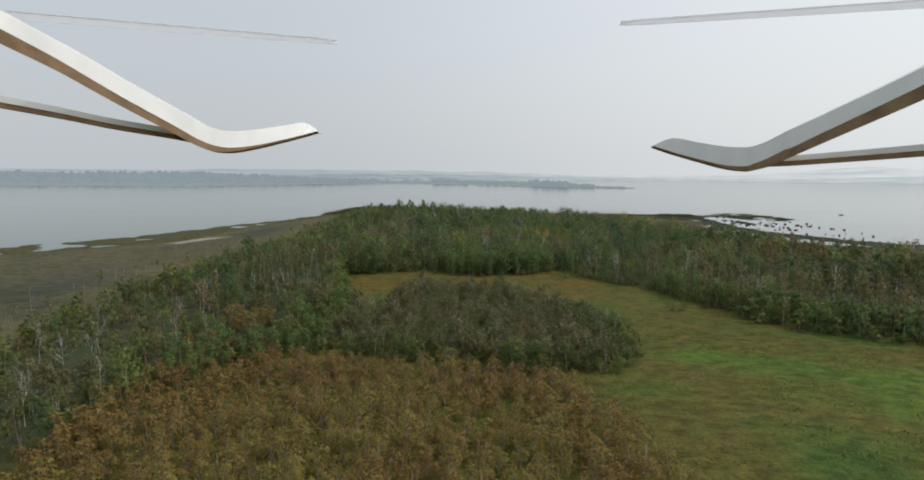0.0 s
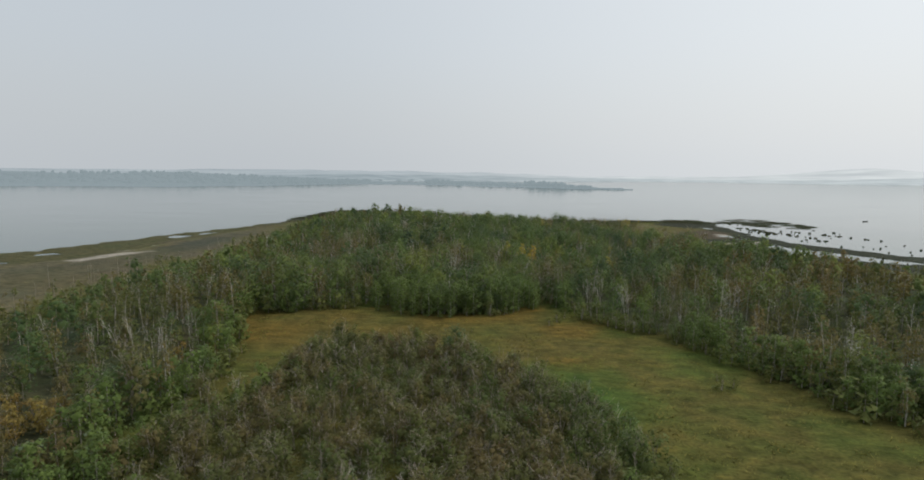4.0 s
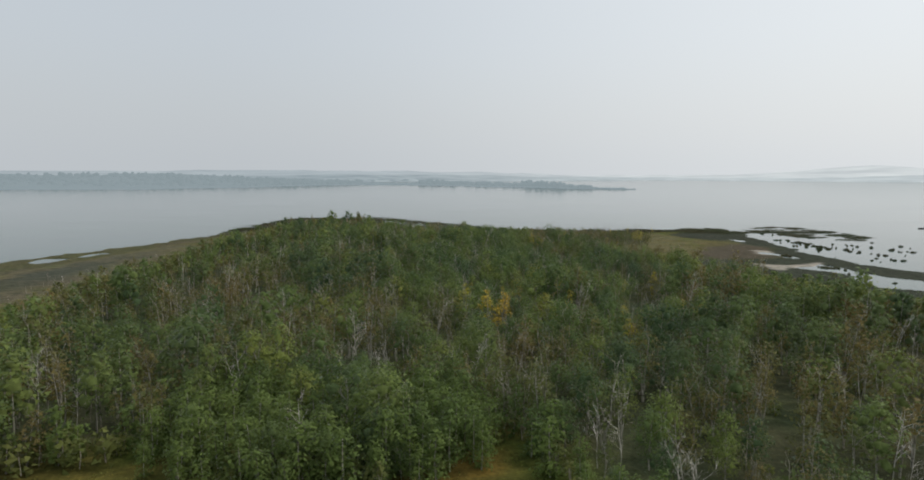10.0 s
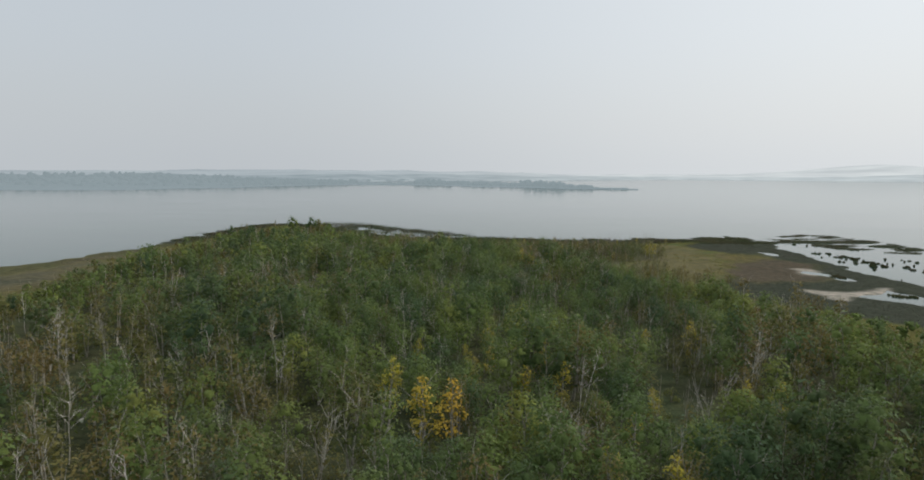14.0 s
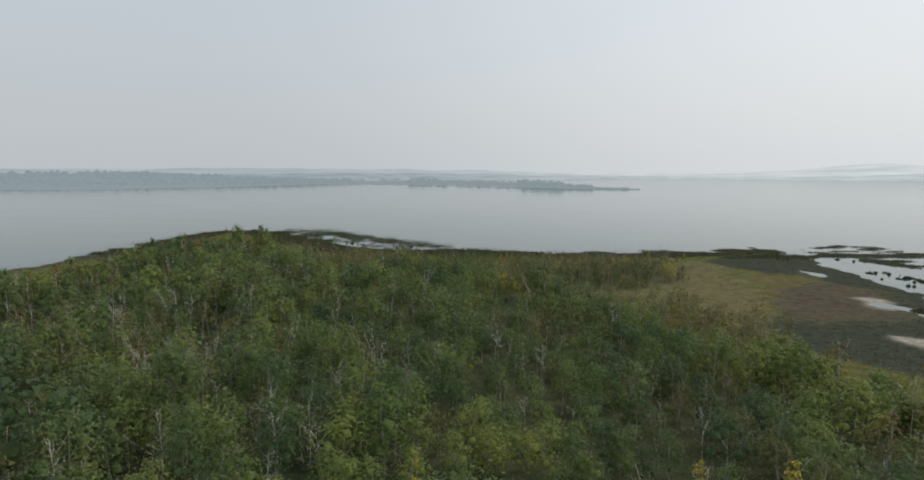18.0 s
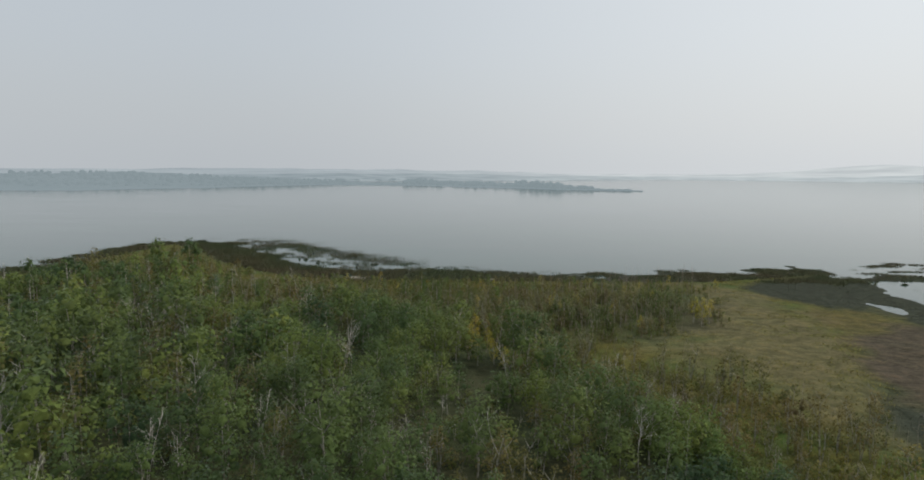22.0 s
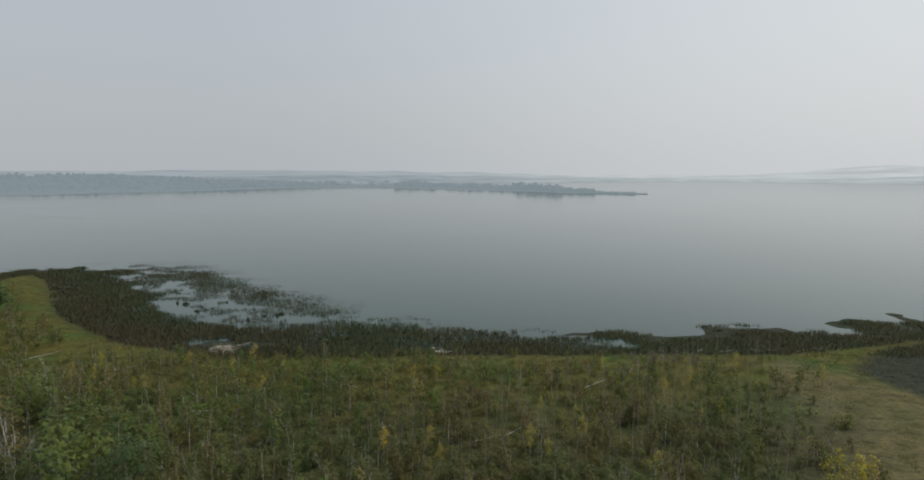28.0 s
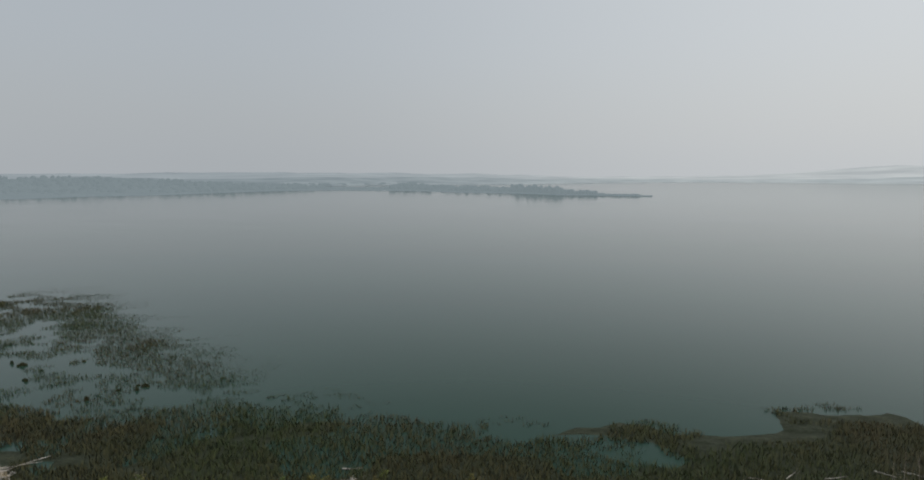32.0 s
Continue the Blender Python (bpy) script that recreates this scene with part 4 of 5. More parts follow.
for kind, (forms, m_wood, m_leaf, parts) in KINDS.items():
    spots = [p for p in places[kind] if abs(p[0]) < .8 * p[1] + 10]
    spots = sorted(spots, key=lambda p: passed_at(p[0], p[1]) + 0.02 * p[1])
    label, cat, group = LABELS[kind]
    models = []
    for wood, leaf in forms:
        models.append((mesh_from(parts[0], wood, m_wood), mesh_from(parts[1], leaf, m_leaf)))
    single, rest = spots[:265], spots[265:]
    zs = height(np.array([p[0] for p in single]), np.array([p[1] for p in single]))
    for (x, y, s), z in zip(single, zs):
        k = random.randrange(len(models))
        ob = tagged(new(kind), label, cat, group)
        ob.matrix_basis = pose(x, y, float(z) - .05, random.gauss(0, 2), random.gauss(0, 2), random.uniform(0, 360)) @ Matrix.Diagonal((s * random.uniform(.9, 1.12), s * random.uniform(.9, 1.12), s, 1))
        for pn, me in zip(parts, models[k]):
            new(pn, me).parent = ob
    if not rest:
        continue
    # the rest of the kind, grown together beyond counting
    fv, fl, fm, ft, fn, base = [], [], [], [], [], 0
    zs = height(np.array([p[0] for p in rest]), np.array([p[1] for p in rest]))
    near_forms = [(np.array(a[0]), a[1], np.array(b[0]), b[1], b[2] if len(b) > 2 else np.zeros((len(b[0]), 3))) for a, b in forms]
    mid_forms = [(np.array(a[0]), a[1], np.array(b[0]), b[1], b[2] if len(b) > 2 else np.zeros((len(b[0]), 3))) for a, b in MID_FORM.get(kind, forms)]
    far_forms = [(np.array(a[0]), a[1], np.array(b[0]), b[1], b[2] if len(b) > 2 else np.zeros((len(b[0]), 3))) for a, b in FAR_FORM.get(kind, forms)]
    all_forms = {"n": near_forms, "m": mid_forms, "f": far_forms}
    packs = {}
    for tag, group_forms in all_forms.items():
        for i, (wv, wf, lv, lf, ln) in enumerate(group_forms):
            tri = [(q[0], q[1], q[2]) for q in wf] + [(q[0], q[2], q[3]) for q in wf if len(q) == 4]
            fa = np.array(tri + [tuple(n + len(wv) for n in q) for q in lf if len(q) == 3] + [t for q in lf if len(q) == 4 for t in ((q[0] + len(wv), q[1] + len(wv), q[2] + len(wv)), (q[0] + len(wv), q[2] + len(wv), q[3] + len(wv)))])
            packs[tag, i] = (np.concatenate([wv, lv]), fa, (fa[:, 0] >= len(wv)).astype(np.int32), np.concatenate([np.zeros((len(wv), 3)), ln]))
    for (x, y, s), z in zip(rest, zs):
        near = passed_at(x, y)
        tag = "f" if near > (115 if kind != "green_bush" else 80) else "m" if near > (58 if kind != "green_bush" else 50) or s < .8 else "n"
        v, fa, mi, vn = packs[tag, random.randrange(len(all_forms[tag]))]
        a = random.uniform(0, 2 * math.pi)
        c, sn = math.cos(a) * s, math.sin(a) * s
        fn.append(np.stack([(vn[:, 0] * c - vn[:, 1] * sn) / s, (vn[:, 0] * sn + vn[:, 1] * c) / s, vn[:, 2]], -1))
        fv.append(np.stack([v[:, 0] * c - v[:, 1] * sn + x, v[:, 0] * sn + v[:, 1] * c + y, v[:, 2] * s + z - .05], -1))
        fl.append(fa + base)
        fm.append(mi)
        ft.append(np.full(len(v), random.random(), np.float32))
        base += len(v)
    V, F = np.concatenate(fv).astype(np.float32), np.concatenate(fl).astype(np.int32)
    me = bpy.data.meshes.new(kind + "_wood")
    me.vertices.add(len(V))
    me.vertices.foreach_set("co", V.ravel())
    me.loops.add(F.size)
    me.loops.foreach_set("vertex_index", F.ravel())
    me.polygons.add(len(F))
    me.polygons.foreach_set("loop_start", np.arange(0, F.size, 3, dtype=np.int32))
    me.materials.append(m_wood)
    me.materials.append(m_leaf)
    me.polygons.foreach_set("material_index", np.concatenate(fm))
    me.attributes.new("tint", "FLOAT", "POINT").data.foreach_set("value", np.concatenate(ft))
    me.update(calc_edges=True)
    me.polygons.foreach_set("use_smooth", np.ones(len(F), bool))
    me.normals_split_custom_set_from_vertices(np.concatenate(fn).astype(np.float32))
    tagged(new(kind.replace("_tree", "").replace("_bush", "").replace("_sapling", "") + "_growth", me), "dense growth, " + label, cat, kind="stuff")


def blades(name, spots, mat, label, cat, count, high, spread, width, lean=.3):
    """Upright blades in tufts, all in one mesh."""
    k = len(spots[0])
    n_all = k * count
    px, py, pz, ps = (np.repeat(a, count) for a in spots)
    a, r0 = rng.random(n_all) * 2 * np.pi, np.sqrt(rng.random(n_all)) * spread * ps
    bx_, by_ = px + np.cos(a) * r0, py + np.sin(a) * r0
    h = high * ps * (0.6 + .7 * rng.random(n_all))
    d = rng.random(n_all) * 2 * np.pi
    hw = width * (.6 + .8 * rng.random(n_all))
    lx, ly = rng.normal(0, lean, n_all) * h, rng.normal(0, lean, n_all) * h
    v = np.empty((n_all, 3, 3), np.float32)
    v[:, 0] = np.stack([bx_ - np.cos(d) * hw, by_ - np.sin(d) * hw, pz - .1], -1)
    v[:, 1] = np.stack([bx_ + np.cos(d) * hw, by_ + np.sin(d) * hw, pz - .1], -1)
    v[:, 2] = np.stack([bx_ + lx, by_ + ly, pz + h], -1)
    side = np.cross(v[:, 1] - v[:, 0], v[:, 2] - v[:, 0])
    turned = side[:, 2] < 0                         # every blade shows its upper face
    v[turned] = v[turned][:, ::-1]
    side = np.where(turned[:, None], -side, side)
    side = side / np.maximum(np.linalg.norm(side, axis=1), 1e-6)[:, None] * .3 + np.array([0, 0, 1.0])
    me = bpy.data.meshes.new(name)
    me.vertices.add(n_all * 3)
    me.vertices.foreach_set("co", v.ravel())
    me.loops.add(n_all * 3)
    me.loops.foreach_set("vertex_index", np.arange(n_all * 3, dtype=np.int32))
    me.polygons.add(n_all)
    me.polygons.foreach_set("loop_start", np.arange(0, n_all * 3, 3, dtype=np.int32))
    me.attributes.new("tint", "FLOAT", "POINT").data.foreach_set("value", np.repeat(rng.random(k), count * 3).astype(np.float32))
    me.materials.append(mat)
    me.update(calc_edges=True)
    me.polygons.foreach_set("use_smooth", np.ones(n_all, bool))
    me.normals_split_custom_set_from_vertices(np.repeat(side / np.linalg.norm(side, axis=1)[:, None], 3, 0).astype(np.float32))
    return tagged(new(name, me), label, cat, kind="stuff")


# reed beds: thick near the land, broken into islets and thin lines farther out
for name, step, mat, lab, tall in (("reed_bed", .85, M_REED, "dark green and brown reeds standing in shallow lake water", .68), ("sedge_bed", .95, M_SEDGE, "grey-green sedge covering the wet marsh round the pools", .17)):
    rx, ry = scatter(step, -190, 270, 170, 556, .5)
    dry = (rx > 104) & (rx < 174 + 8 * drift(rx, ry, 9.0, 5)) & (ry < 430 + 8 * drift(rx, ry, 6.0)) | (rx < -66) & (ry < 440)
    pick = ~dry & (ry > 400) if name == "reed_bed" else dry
    rx, ry = rx[pick], ry[pick]
    marsh, land, pond = rough_edge(MARSH, rx, ry, 3.0), inside(LAND, rx, ry), pond_depth(rx, ry)
    outward = marsh + 8 + 14 * (rx < 40) * (ry > 440)
    patch = drift(rx * .6, ry, 5.5, 8) * .5 + drift(rx * .5, ry * 1.3, 2.2, 12) * .3 + drift(rx * .5, ry, 15.0, 15) * .2
    lanes = (rx < 40) & (ry > 440)
    bar = (rx > 172) & (ry > 396)                    # the outer bar: broken beds with water between
    want = np.where(patch > np.where(lanes, .76 - .45 * ease(outward, 0, 36), np.where(rx > 100, .84 - .68 * ease(outward, 0, 34), .76 - .62 * ease(outward, 0, 24))), .3 + .7 * ease(outward, 3, 16), 0)
    want = np.where(bar, np.where(drift(rx * .45, ry, 4.0, 8) * .6 + drift(rx * .6, ry, 9.0, 15) * .4 > .63 - .19 * ease(outward, 4, 26), .75, .03), want)
    want = np.where(pond > -1.0, np.where((drift(rx, ry, 4.0, 3) > np.where(lanes, .54, .76)), .7, 0), want)
    want = np.where(land > 1.5, 0, want) * (outward > 0)
    want = want * np.where((rx < -66) & (ry < 400), .45, 1)
    want = want * (rough_edge(SEDGE, rx, ry, 4.0) < 0) * (rough_edge(RUSSET, rx, ry, 3.0) < 1)
    for p in MUD:
        want = want * (rough_edge(p, rx, ry, 2.0) < -.5)
    keep = rng.random(rx.size) < want
    rx, ry, rm = rx[keep], ry[keep], marsh[keep]
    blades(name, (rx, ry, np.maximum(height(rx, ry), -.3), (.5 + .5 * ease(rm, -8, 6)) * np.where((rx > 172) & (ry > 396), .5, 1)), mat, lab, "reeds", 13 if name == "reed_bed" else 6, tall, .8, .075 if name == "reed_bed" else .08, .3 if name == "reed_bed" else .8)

# single round clumps of reed in the open pools
clumps = []
for form in range(3):
    r = random.Random(80 + form)
    v, f = [], []
    for ring in range(5):                           # a low root mound whose edges carry the blades
        for k in range(16):
            a, q = 2 * math.pi * (k + .5 * (ring % 2)) / 16 + r.uniform(-.12, .12), (.08 + .24 * ring) * r.uniform(.75, 1.2)
            v.append((math.cos(a) * q, math.sin(a) * q, .12 - .1 * ring * ring / 4))
    for ring in range(4):
        for k in range(16):
            a, b = ring * 16 + k, ring * 16 + (k + 1) % 16
            f.append((a, b, b + 16, a + 16))
            for lo, hi in ((a, b), (a, a + 16)):
                x, y = (v[lo][0] + v[hi][0]) / 2, (v[lo][1] + v[hi][1]) / 2
                v.append((x * 1.1 + r.gauss(0, .12), y * 1.1 + r.gauss(0, .12), r.uniform(.3, 1.0) * max(.25, 1.0 - .45 * (x * x + y * y))))
                f.append((lo, hi, len(v) - 1))
    clumps.append(mesh_object("reed_clump", v, f, M_REED))
STRINGS = [((176, 406), (180, 374), 6.0, .75), ((180, 374), (187, 353), 3.0, .45), ((196, 384), (207, 352), 3.0, .5), ((207, 352), (216, 330), 2.0, .3), ((179, 343), (186, 334), 2.5, .5), ((170, 386), (176, 370), 4.0, .35)]
cx_, cy_ = scatter(2.3, -60, 260, 255, 540)
inlet = pond_depth(cx_, cy_)
chance = np.where(cx_ > 100, .03, .1)
for (ax, ay), (bx_, by_), wide, thick in STRINGS:    # loose strings of clumps along the shallows
    along = np.clip(((cx_ - ax) * (bx_ - ax) + (cy_ - ay) * (by_ - ay)) / ((bx_ - ax) ** 2 + (by_ - ay) ** 2), 0, 1)
    off = np.hypot(cx_ - ax - along * (bx_ - ax), cy_ - ay - along * (by_ - ay))
    chance = np.maximum(chance, thick * ease(wide - off, -1, wide))
for x, y, k in ((146, 320, 2.6), (149, 319, 1.8), (148, 350, 2.0), (149, 348, 1.4), (150, 352, .9)):      # two islets in the narrow pools
    ob = tagged(new("reed_clump", clumps[0]), "broad low islet of dark reeds in a narrow pool", "reeds", "reed clumps in the pools")
    ob.matrix_basis = pose(x, y, 0, 0, 0, 40 * k) @ Matrix.Diagonal((k, k * .7, .7, 1))
made = 0
for x, y, q, c in zip(cx_, cy_, inlet, chance):
    if made < 260 and q > .3 and random.random() < c:
        ob = tagged(new("reed_clump", random.choice(clumps)), "small ragged clump of dark reeds in open shallow water", "reeds", "reed clumps in the pools")
        k = random.uniform(.25, .75) if c > .12 else random.uniform(.2, .5)
        ob.matrix_basis = pose(x, y, 0, 0, 0, random.uniform(-25, 25) + random.choice((0, 180))) @ Matrix.Diagonal((k * random.uniform(.7, 2.2), k * random.uniform(.5, 1.0), random.uniform(.4, 1.1), 1))
        made += 1

# meadow grass in tufts
mx_, my_ = rng.uniform(-60, 150, 60000), rng.uniform(50, 446, 60000)
open_ground = (inside(LAND, mx_, my_) > 0) & (inside(WOOD, mx_, my_) < 1.5) & (inside(GROVE, mx_, my_) < 1) & (inside(BROWN, mx_, my_) < 2)
keep = open_ground & (drift(mx_, my_, 4.0, 2) * .6 + drift(mx_, my_, 1.5, 7) * .4 > .5)
mx_, my_ = mx_[keep], my_[keep]
blades("meadow_grass", (mx_, my_, height(mx_, my_), .4 + .8 * drift(mx_, my_, 12.0, 1)), M_TUFT, "long yellow-green meadow grass in uneven tufts", "grass", 6, .22, .9, .11, 1.2)

# bushes along the far spit
def far_bushes():
    r = random.Random(5)
    v, f = [], []
    def lump(x, y, z, s, h):
        o = len(v)
        for k in range(7):
            a = 2 * math.pi * k / 7
            v.append((x + math.cos(a) * s * r.uniform(.7, 1.2), y + math.sin(a) * s, z - 1))
            v.append((x + math.cos(a) * s * r.uniform(.5, .9), y + math.sin(a) * s * .7, z + h * r.uniform(.5, .9)))
        v.append((x, y, z + h))
        for k in range(7):
            a, b = o + 2 * k, o + 2 * ((k + 1) % 7)
            f.append((a, b, b + 1, a + 1))
            f.append((a + 1, b + 1, o + 14))
    for _ in range(200):                            # on the mainland behind
        x = r.uniform(-900, -60)
        lump(x, float(main_shore(x)) + r.uniform(20, 200), 3, r.uniform(8, 20), r.uniform(2, 6))
    for _ in range(1500):
        x = -1300 + 1650 * r.random() ** .7
        y0, deep = (float(q) for q in near_shore(x))
        q = r.random()
        tall = 10 if x < -250 else 3.5 if x < -80 else 11 if x < -20 else 8 if x < 130 else 15 if 178 < x < 245 else 8 if x < 290 else 3
        lump(x, y0 + deep * (.12 + .75 * q), 1 + 20 * max(0, min(1, (-250 - x) / 500)) * q, r.uniform(4, 10) * (1 if x < 250 else .6), tall * r.uniform(.35, 1.0))
    return v, f


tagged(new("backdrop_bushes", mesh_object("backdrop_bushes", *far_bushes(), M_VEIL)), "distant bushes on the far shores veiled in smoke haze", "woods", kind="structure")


# ---- the aircraft that carries the view, as it hangs in the air at the start of the run ----
M_WHITE = plain("worn_white_paint", (0.80, 0.79, 0.77), (0.86, 0.85, 0.83), 30.0, 0.45, 0.4)
M_PLY = plain("raw_plywood", (0.20, 0.125, 0.065), (0.30, 0.20, 0.11), 45.0, 0.7, 0.3)
M_BLADE = plain("thin_grey_plastic", (0.80, 0.80, 0.81), (0.85, 0.85, 0.86), 20.0, 0.5, 0.2)
nb = M_BLADE.node_tree.nodes
thin, blend = nb.new("ShaderNodeBsdfTranslucent"), nb.new("ShaderNodeMixShader")
thin.inputs["Color"].default_value, blend.inputs[0].default_value = (0.9, 0.9, 0.92, 1), 0.75
M_BLADE.node_tree.links.new(nb["Principled BSDF"].outputs[0], blend.inputs[1])
M_BLADE.node_tree.links.new(thin.outputs[0], blend.inputs[2])
M_BLADE.node_tree.links.new(blend.outputs[0], nb["Material Output"].inputs["Surface"])
drone = tagged(new("drone"), "flying drone with white-topped plywood landing skids and grey propellers", "drone")
drone.matrix_basis = pose(PATH[0][1], PATH[0][2], PATH[0][3], 90 + PATH[0][5], PATH[0][6], PATH[0][4])


def sweep(points, tall, deep, drop=0.0, tilt=0.0):
    """A bar of rectangular section along points, tall upwards and deep away from the eye, its top lowered by drop."""
    v, f = [], []
    for k, p in enumerate(points):
        t, d = tall[k] if isinstance(tall, list) else tall, drop[k] if isinstance(drop, list) else drop
        for a, b in ((0, 0), (-t, 0), (-t, -deep), (0, -deep)):
            v.append((p[0], p[1] - d + a, p[2] + b - (tilt if a == 0 else 0)))
        if k:
            o = 4 * (k - 1)
            f += [(o + i, o + (i + 1) % 4, o + 4 + (i + 1) % 4, o + 4 + i) for i in range(4)]
    f += [(3, 2, 1, 0), tuple(len(v) - 4 + i for i in range(4))]
    return mesh_object("bar", v, f, M_WHITE), v


def rounded(points, steps=4):
    """The same line with its corners eased into a curve."""
    out = []
    for i in range(len(points) - 1):
        p0, p1, p2, p3 = (Vector(points[min(max(i + n, 0), len(points) - 1)]) for n in (-1, 0, 1, 2))
        for k in range(steps):
            q = k / steps
            out.append(tuple(.5 * (2 * p1 + (p2 - p0) * q + (2 * p0 - 5 * p1 + 4 * p2 - p3) * q * q + (3 * p1 - p0 - 3 * p2 + p3) * q ** 3)))
    return out + [tuple(points[-1])]


def skid(toe, rail, tilt):
    """One landing skid, curved up at its toe, with a bowed brace that meets it from below."""
    white = [.0125, .0125, .0128, .014, .016, .0172, .0185, .0205, .0215, .0205, .018, .001]
    ply = [.016, .0155, .015, .0135, .0122, .0112, .010, .0065, .0035, .002, .0015, .001]
    toe, white, ply = rounded(toe), [q[0] for q in rounded([(a, 0, 0) for a in white])], [max(.0004, .72 * q[0]) for q in rounded([(a, 0, 0) for a in ply])]
    rail = rounded(rail)
    leg = new("landing_skid", sweep(toe, white, .014, 0.0, tilt)[0])
    leg.parent = drone
    core, _ = sweep([(p[0], p[1], p[2] - .001) for p in toe], ply, .012, white)
    core.materials[0] = M_PLY
    part_core = new("plywood_edge", core)
    part_core.parent = leg
    part_core["label"] = "bare brown plywood edge"
    bar = new("brace", sweep(rail, .0052, .010)[0])
    bar.parent = drone
    low, _ = sweep([(p[0], p[1], p[2] - .001) for p in rail], .0042, .009, .0052)
    low.materials[0] = M_PLY
    edge_part = new("plywood_edge", low)
    edge_part.parent = bar


skid([(-0.3533, 0.1798, -0.330), (-0.3493, 0.1754, -0.385), (-0.3316, 0.1645, -0.440), (-0.3221, 0.1578, -0.490), (-0.3059, 0.1451, -0.545), (-0.2849, 0.1309, -0.600), (-0.2722, 0.1221, -0.645), (-0.2627, 0.1238, -0.685), (-0.2467, 0.1331, -0.725), (-0.2250, 0.1465, -0.770), (-0.2076, 0.1553, -0.800), (-0.1939, 0.1466, -0.820)], [(-0.4283, 0.1180, -0.400), (-0.4040, 0.1185, -0.450), (-0.3768, 0.1177, -0.500), (-0.3515, 0.1156, -0.530), (-0.3265, 0.1134, -0.570), (-0.2920, 0.1114, -0.610), (-0.2771, 0.1099, -0.635)], .012)
skid([(0.3476, 0.1450, -0.330), (0.3464, 0.1377, -0.385), (0.3316, 0.1243, -0.440), (0.3165, 0.1130, -0.490), (0.3056, 0.1036, -0.550), (0.3062, 0.0992, -0.600), (0.3064, 0.0987, -0.630), (0.3070, 0.1002, -0.660), (0.3007, 0.1070, -0.700), (0.2891, 0.1197, -0.750), (0.2718, 0.1314, -0.790), (0.2569, 0.1269, -0.820)], [(0.4137, 0.0738, -0.400), (0.4048, 0.0766, -0.450), (0.3768, 0.0783, -0.500), (0.3612, 0.0804, -0.540), (0.3434, 0.0825, -0.580), (0.3247, 0.0830, -0.600), (0.3064, 0.0854, -0.630)], .001)


def blade(side, x_in, x_out, y_in, y_out):
    v, f = [], []
    for k in range(17):
        q = k / 16
        x, y, c = x_out + (x_in - x_out) * q, y_out + (y_in - y_out) * q, .030 * (1 - .55 * q) * (1 if k < 16 else .5)
        for a, b in ((-.5, .003), (.5, -.003), (.5, -.005), (-.5, .001)):
            v.append((side * x, y + b * 1.2 + a * .009, -.9 + a * c))
        if k:
            o = 4 * (k - 1)
            f += [(o + i, o + (i + 1) % 4, o + 4 + (i + 1) % 4, o + 4 + i) for i in range(4)]
    ob = new("propeller_blade", mesh_object("propeller_blade", v, f, M_BLADE))
    ob.parent = drone


blade(-1, .183, .70, .2915, .334)
blade(1, .232, .74, .319, .352)

# ---- loose things ----
def fallen_log(x, y, length, turn, tilt, thick=.075):
    r = random.Random(int(x * 7 + y))
    pts, rad = stem(r, length, thick, .03, 6)
    v, f = tube([(p[2] - length / 2, p[0], p[1]) for p in pts], rad, 6)
    v = []
    for p, q in zip(pts, rad):
        for k in range(6):
            a = 2 * math.pi * k / 6
            v.append((p[2] - length / 2, p[0] + q * math.cos(a), p[1] + q * math.sin(a)))
    me = mesh_object("fallen_log", v, f, M_DEAD)
    ob = tagged(new("fallen_log", me), "bleached fallen tree trunk lying on the grass", "log", "fallen trunks")
    ob.matrix_basis = pose(x, y, float(height(np.array([x]), np.array([y]))[0]) + .25, 0, -tilt, turn)


for x, y, length, turn, tilt in ((26, 412, 5, 140, 4), (29, 406, 4.5, 5, 2), (67, 399, 5, 25, 3), (70, 401, 4, 40, 5), (-9, 431, 6, 35, 8), (-53, 503, 5, 20, 2), (21, 441.5, 4, 24, 4), (22, 442.5, 3, 40, 2), (60, 441, 3.5, 10, 1), (45, 418, 5, 160, 6), (8, 425, 5, 15, 4), (84, 418, 4, 30, 5)):
    fallen_log(x, y, length, turn, tilt)

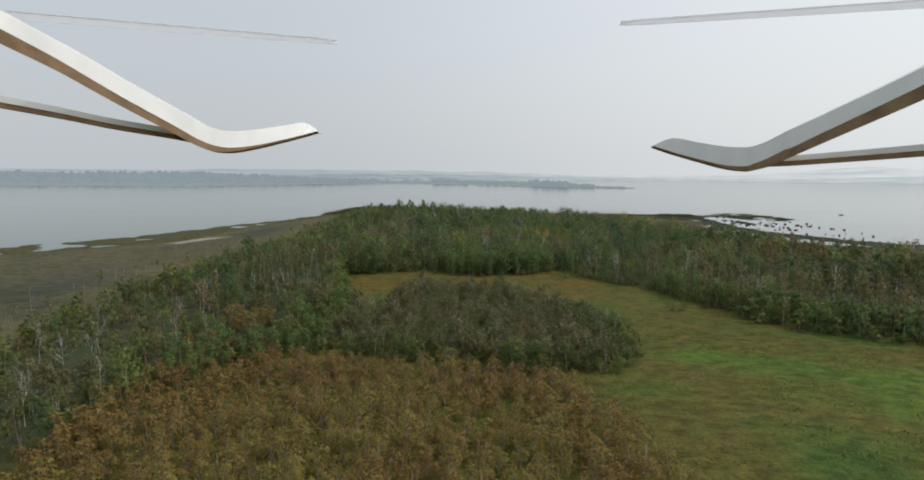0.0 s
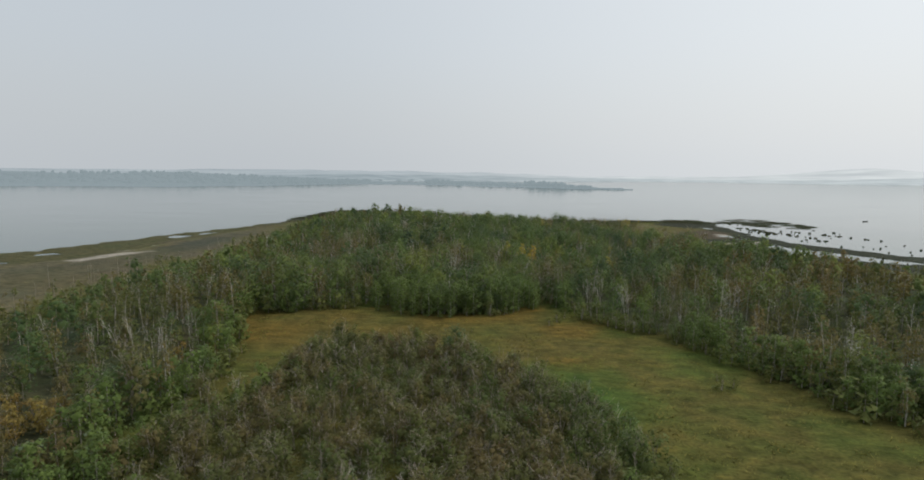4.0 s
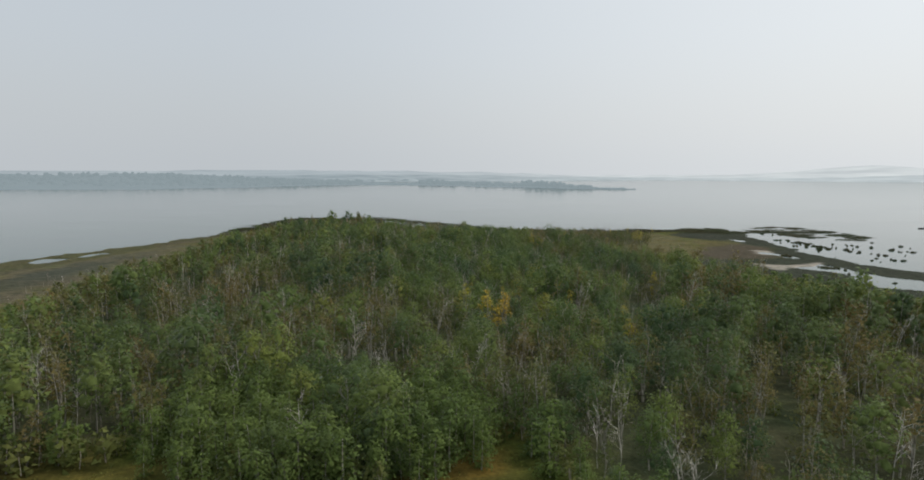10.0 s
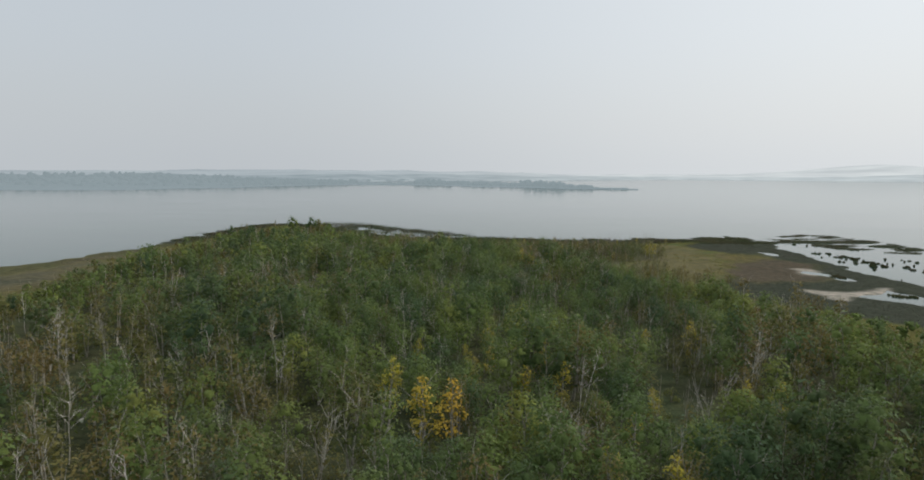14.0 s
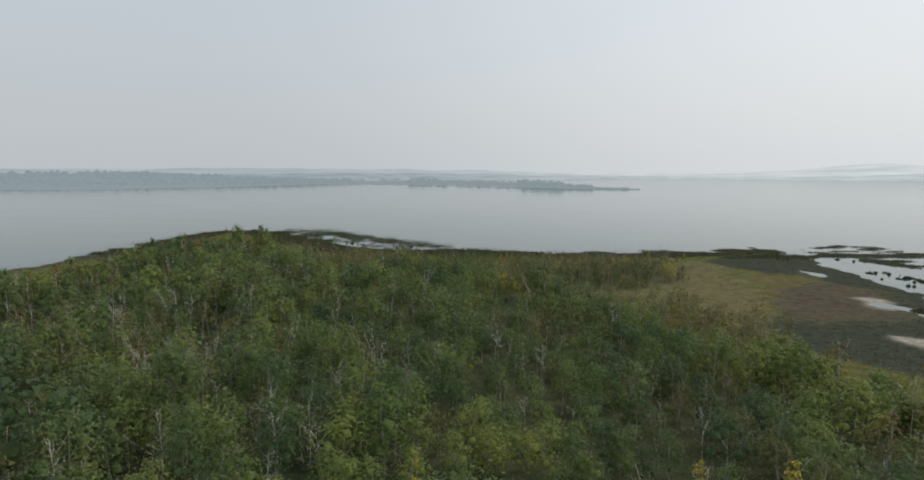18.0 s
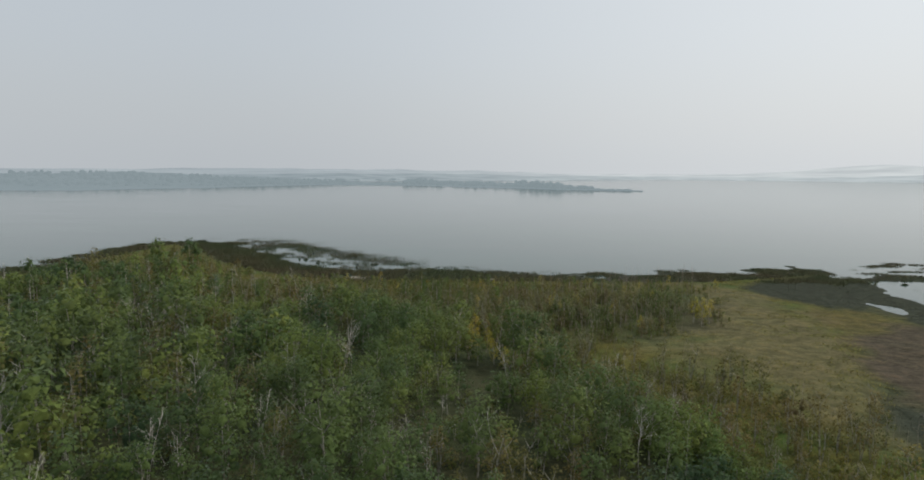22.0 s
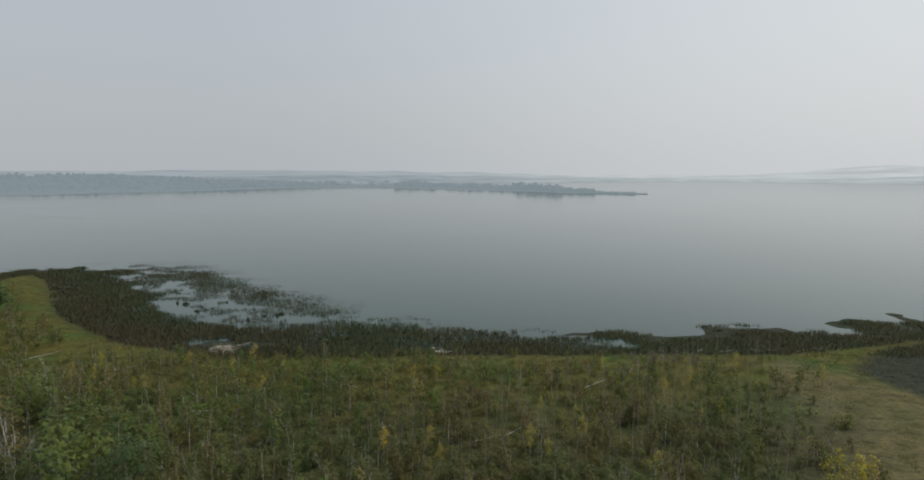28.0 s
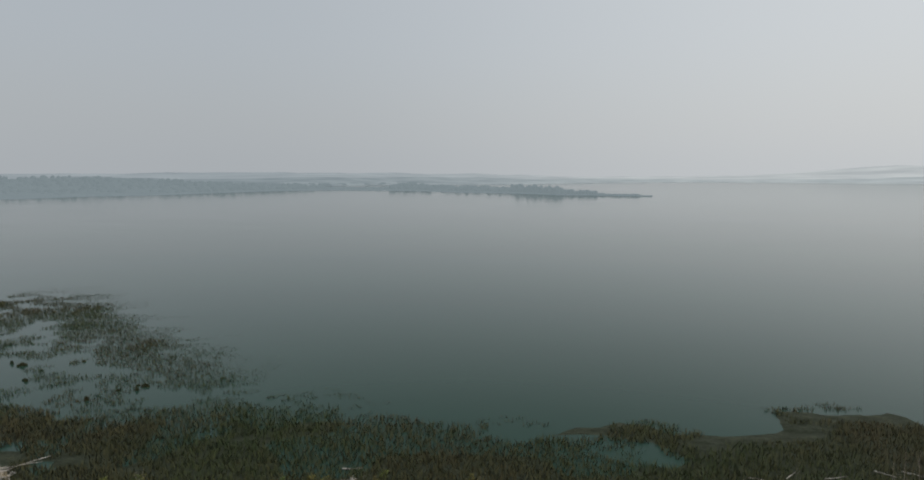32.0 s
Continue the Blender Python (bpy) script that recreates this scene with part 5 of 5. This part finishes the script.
def driftwood_pile(x, y, wide, sticks):
    """Bleached sticks heaped on a low mound at the water's edge."""
    r = random.Random(17)
    v, f = [(0, 0, .75)], []
    for ring in range(1, 5):
        for k in range(14):
            a, q = 2 * math.pi * k / 14, wide * ring / 4 * r.uniform(.85, 1.12)
            v.append((math.cos(a) * q, .7 * math.sin(a) * q, .75 * math.cos(math.pi / 2 * ring / 4) - .08 * (ring == 4) + r.uniform(-.06, .06)))
    f += [(0, 1 + k, 1 + (k + 1) % 14) for k in range(14)]
    for ring in range(3):
        o = 1 + 14 * ring
        f += [(o + k, o + 14 + k, o + 14 + (k + 1) % 14, o + (k + 1) % 14) for k in range(14)]
    pile = tagged(new("driftwood_pile"), "heap of bleached sticks and dry reeds on the lake shore", "driftwood")
    pile.matrix_basis = pose(x, y, max(.05, float(height(np.array([x]), np.array([y]))[0])))
    new("mound", mesh_object("mound", v, f, M_MOUND, True)).parent = pile
    forms = []
    for k in range(4):
        pts, rad = stem(random.Random(60 + k), 1.0, .035, .05, 4)
        tv, tf = tube(pts, rad, 4)
        forms.append(mesh_object("stick", [(c - .5, a, b) for a, b, c in tv], tf, M_DEAD))
    for k in range(sticks):
        a, q = r.uniform(0, 2 * math.pi), wide * math.sqrt(r.random())
        st = new("stick", forms[k % 4])
        st.parent = pile
        st.matrix_basis = pose(math.cos(a) * q, .7 * math.sin(a) * q, .8 * math.cos(math.pi / 2 * min(1, q / wide)) + .06, 0, r.uniform(-16, 16), r.uniform(0, 180)) @ Matrix.Diagonal((r.uniform(1.0, 2.6), 1.3, 1.3, 1))


driftwood_pile(19.5, 438.6, 2.4, 70)
driftwood_pile(60, 436.5, .9, 14)
for k in range(7):                                  # a broken line of pale drift along the eastern bank
    fallen_log(104 + 4.6 * k + random.uniform(-2, 2), 437.3 + .3 * k + random.uniform(-.9, .9), random.uniform(1.0, 2.4), random.uniform(-40, 40), random.uniform(-2, 3), .06)

hv, hf = [], []
for k in range(11):
    q = -1 + k / 5
    half = .75 * (1 - abs(q) ** 2.6) + .03
    up = .42 + .16 * q * q
    hv += [(q * 2.2, -half, up), (q * 2.1, -half * .6, -.1), (q * 2.1, half * .6, -.1), (q * 2.2, half, up), (q * 2.0, half * .85, .12), (q * 2.0, -half * .85, .12)]
    if k:
        o = 6 * (k - 1)
        hf += [(o + i, o + (i + 1) % 6, o + 6 + (i + 1) % 6, o + 6 + i) for i in range(6)]
boat = tagged(new("rowing_boat", mesh_object("rowing_boat", hv, hf, M_HULL)), "small dark open boat lying low on the lake", "boat")
boat.matrix_basis = pose(292, 471, 0, 0, 0, 8)
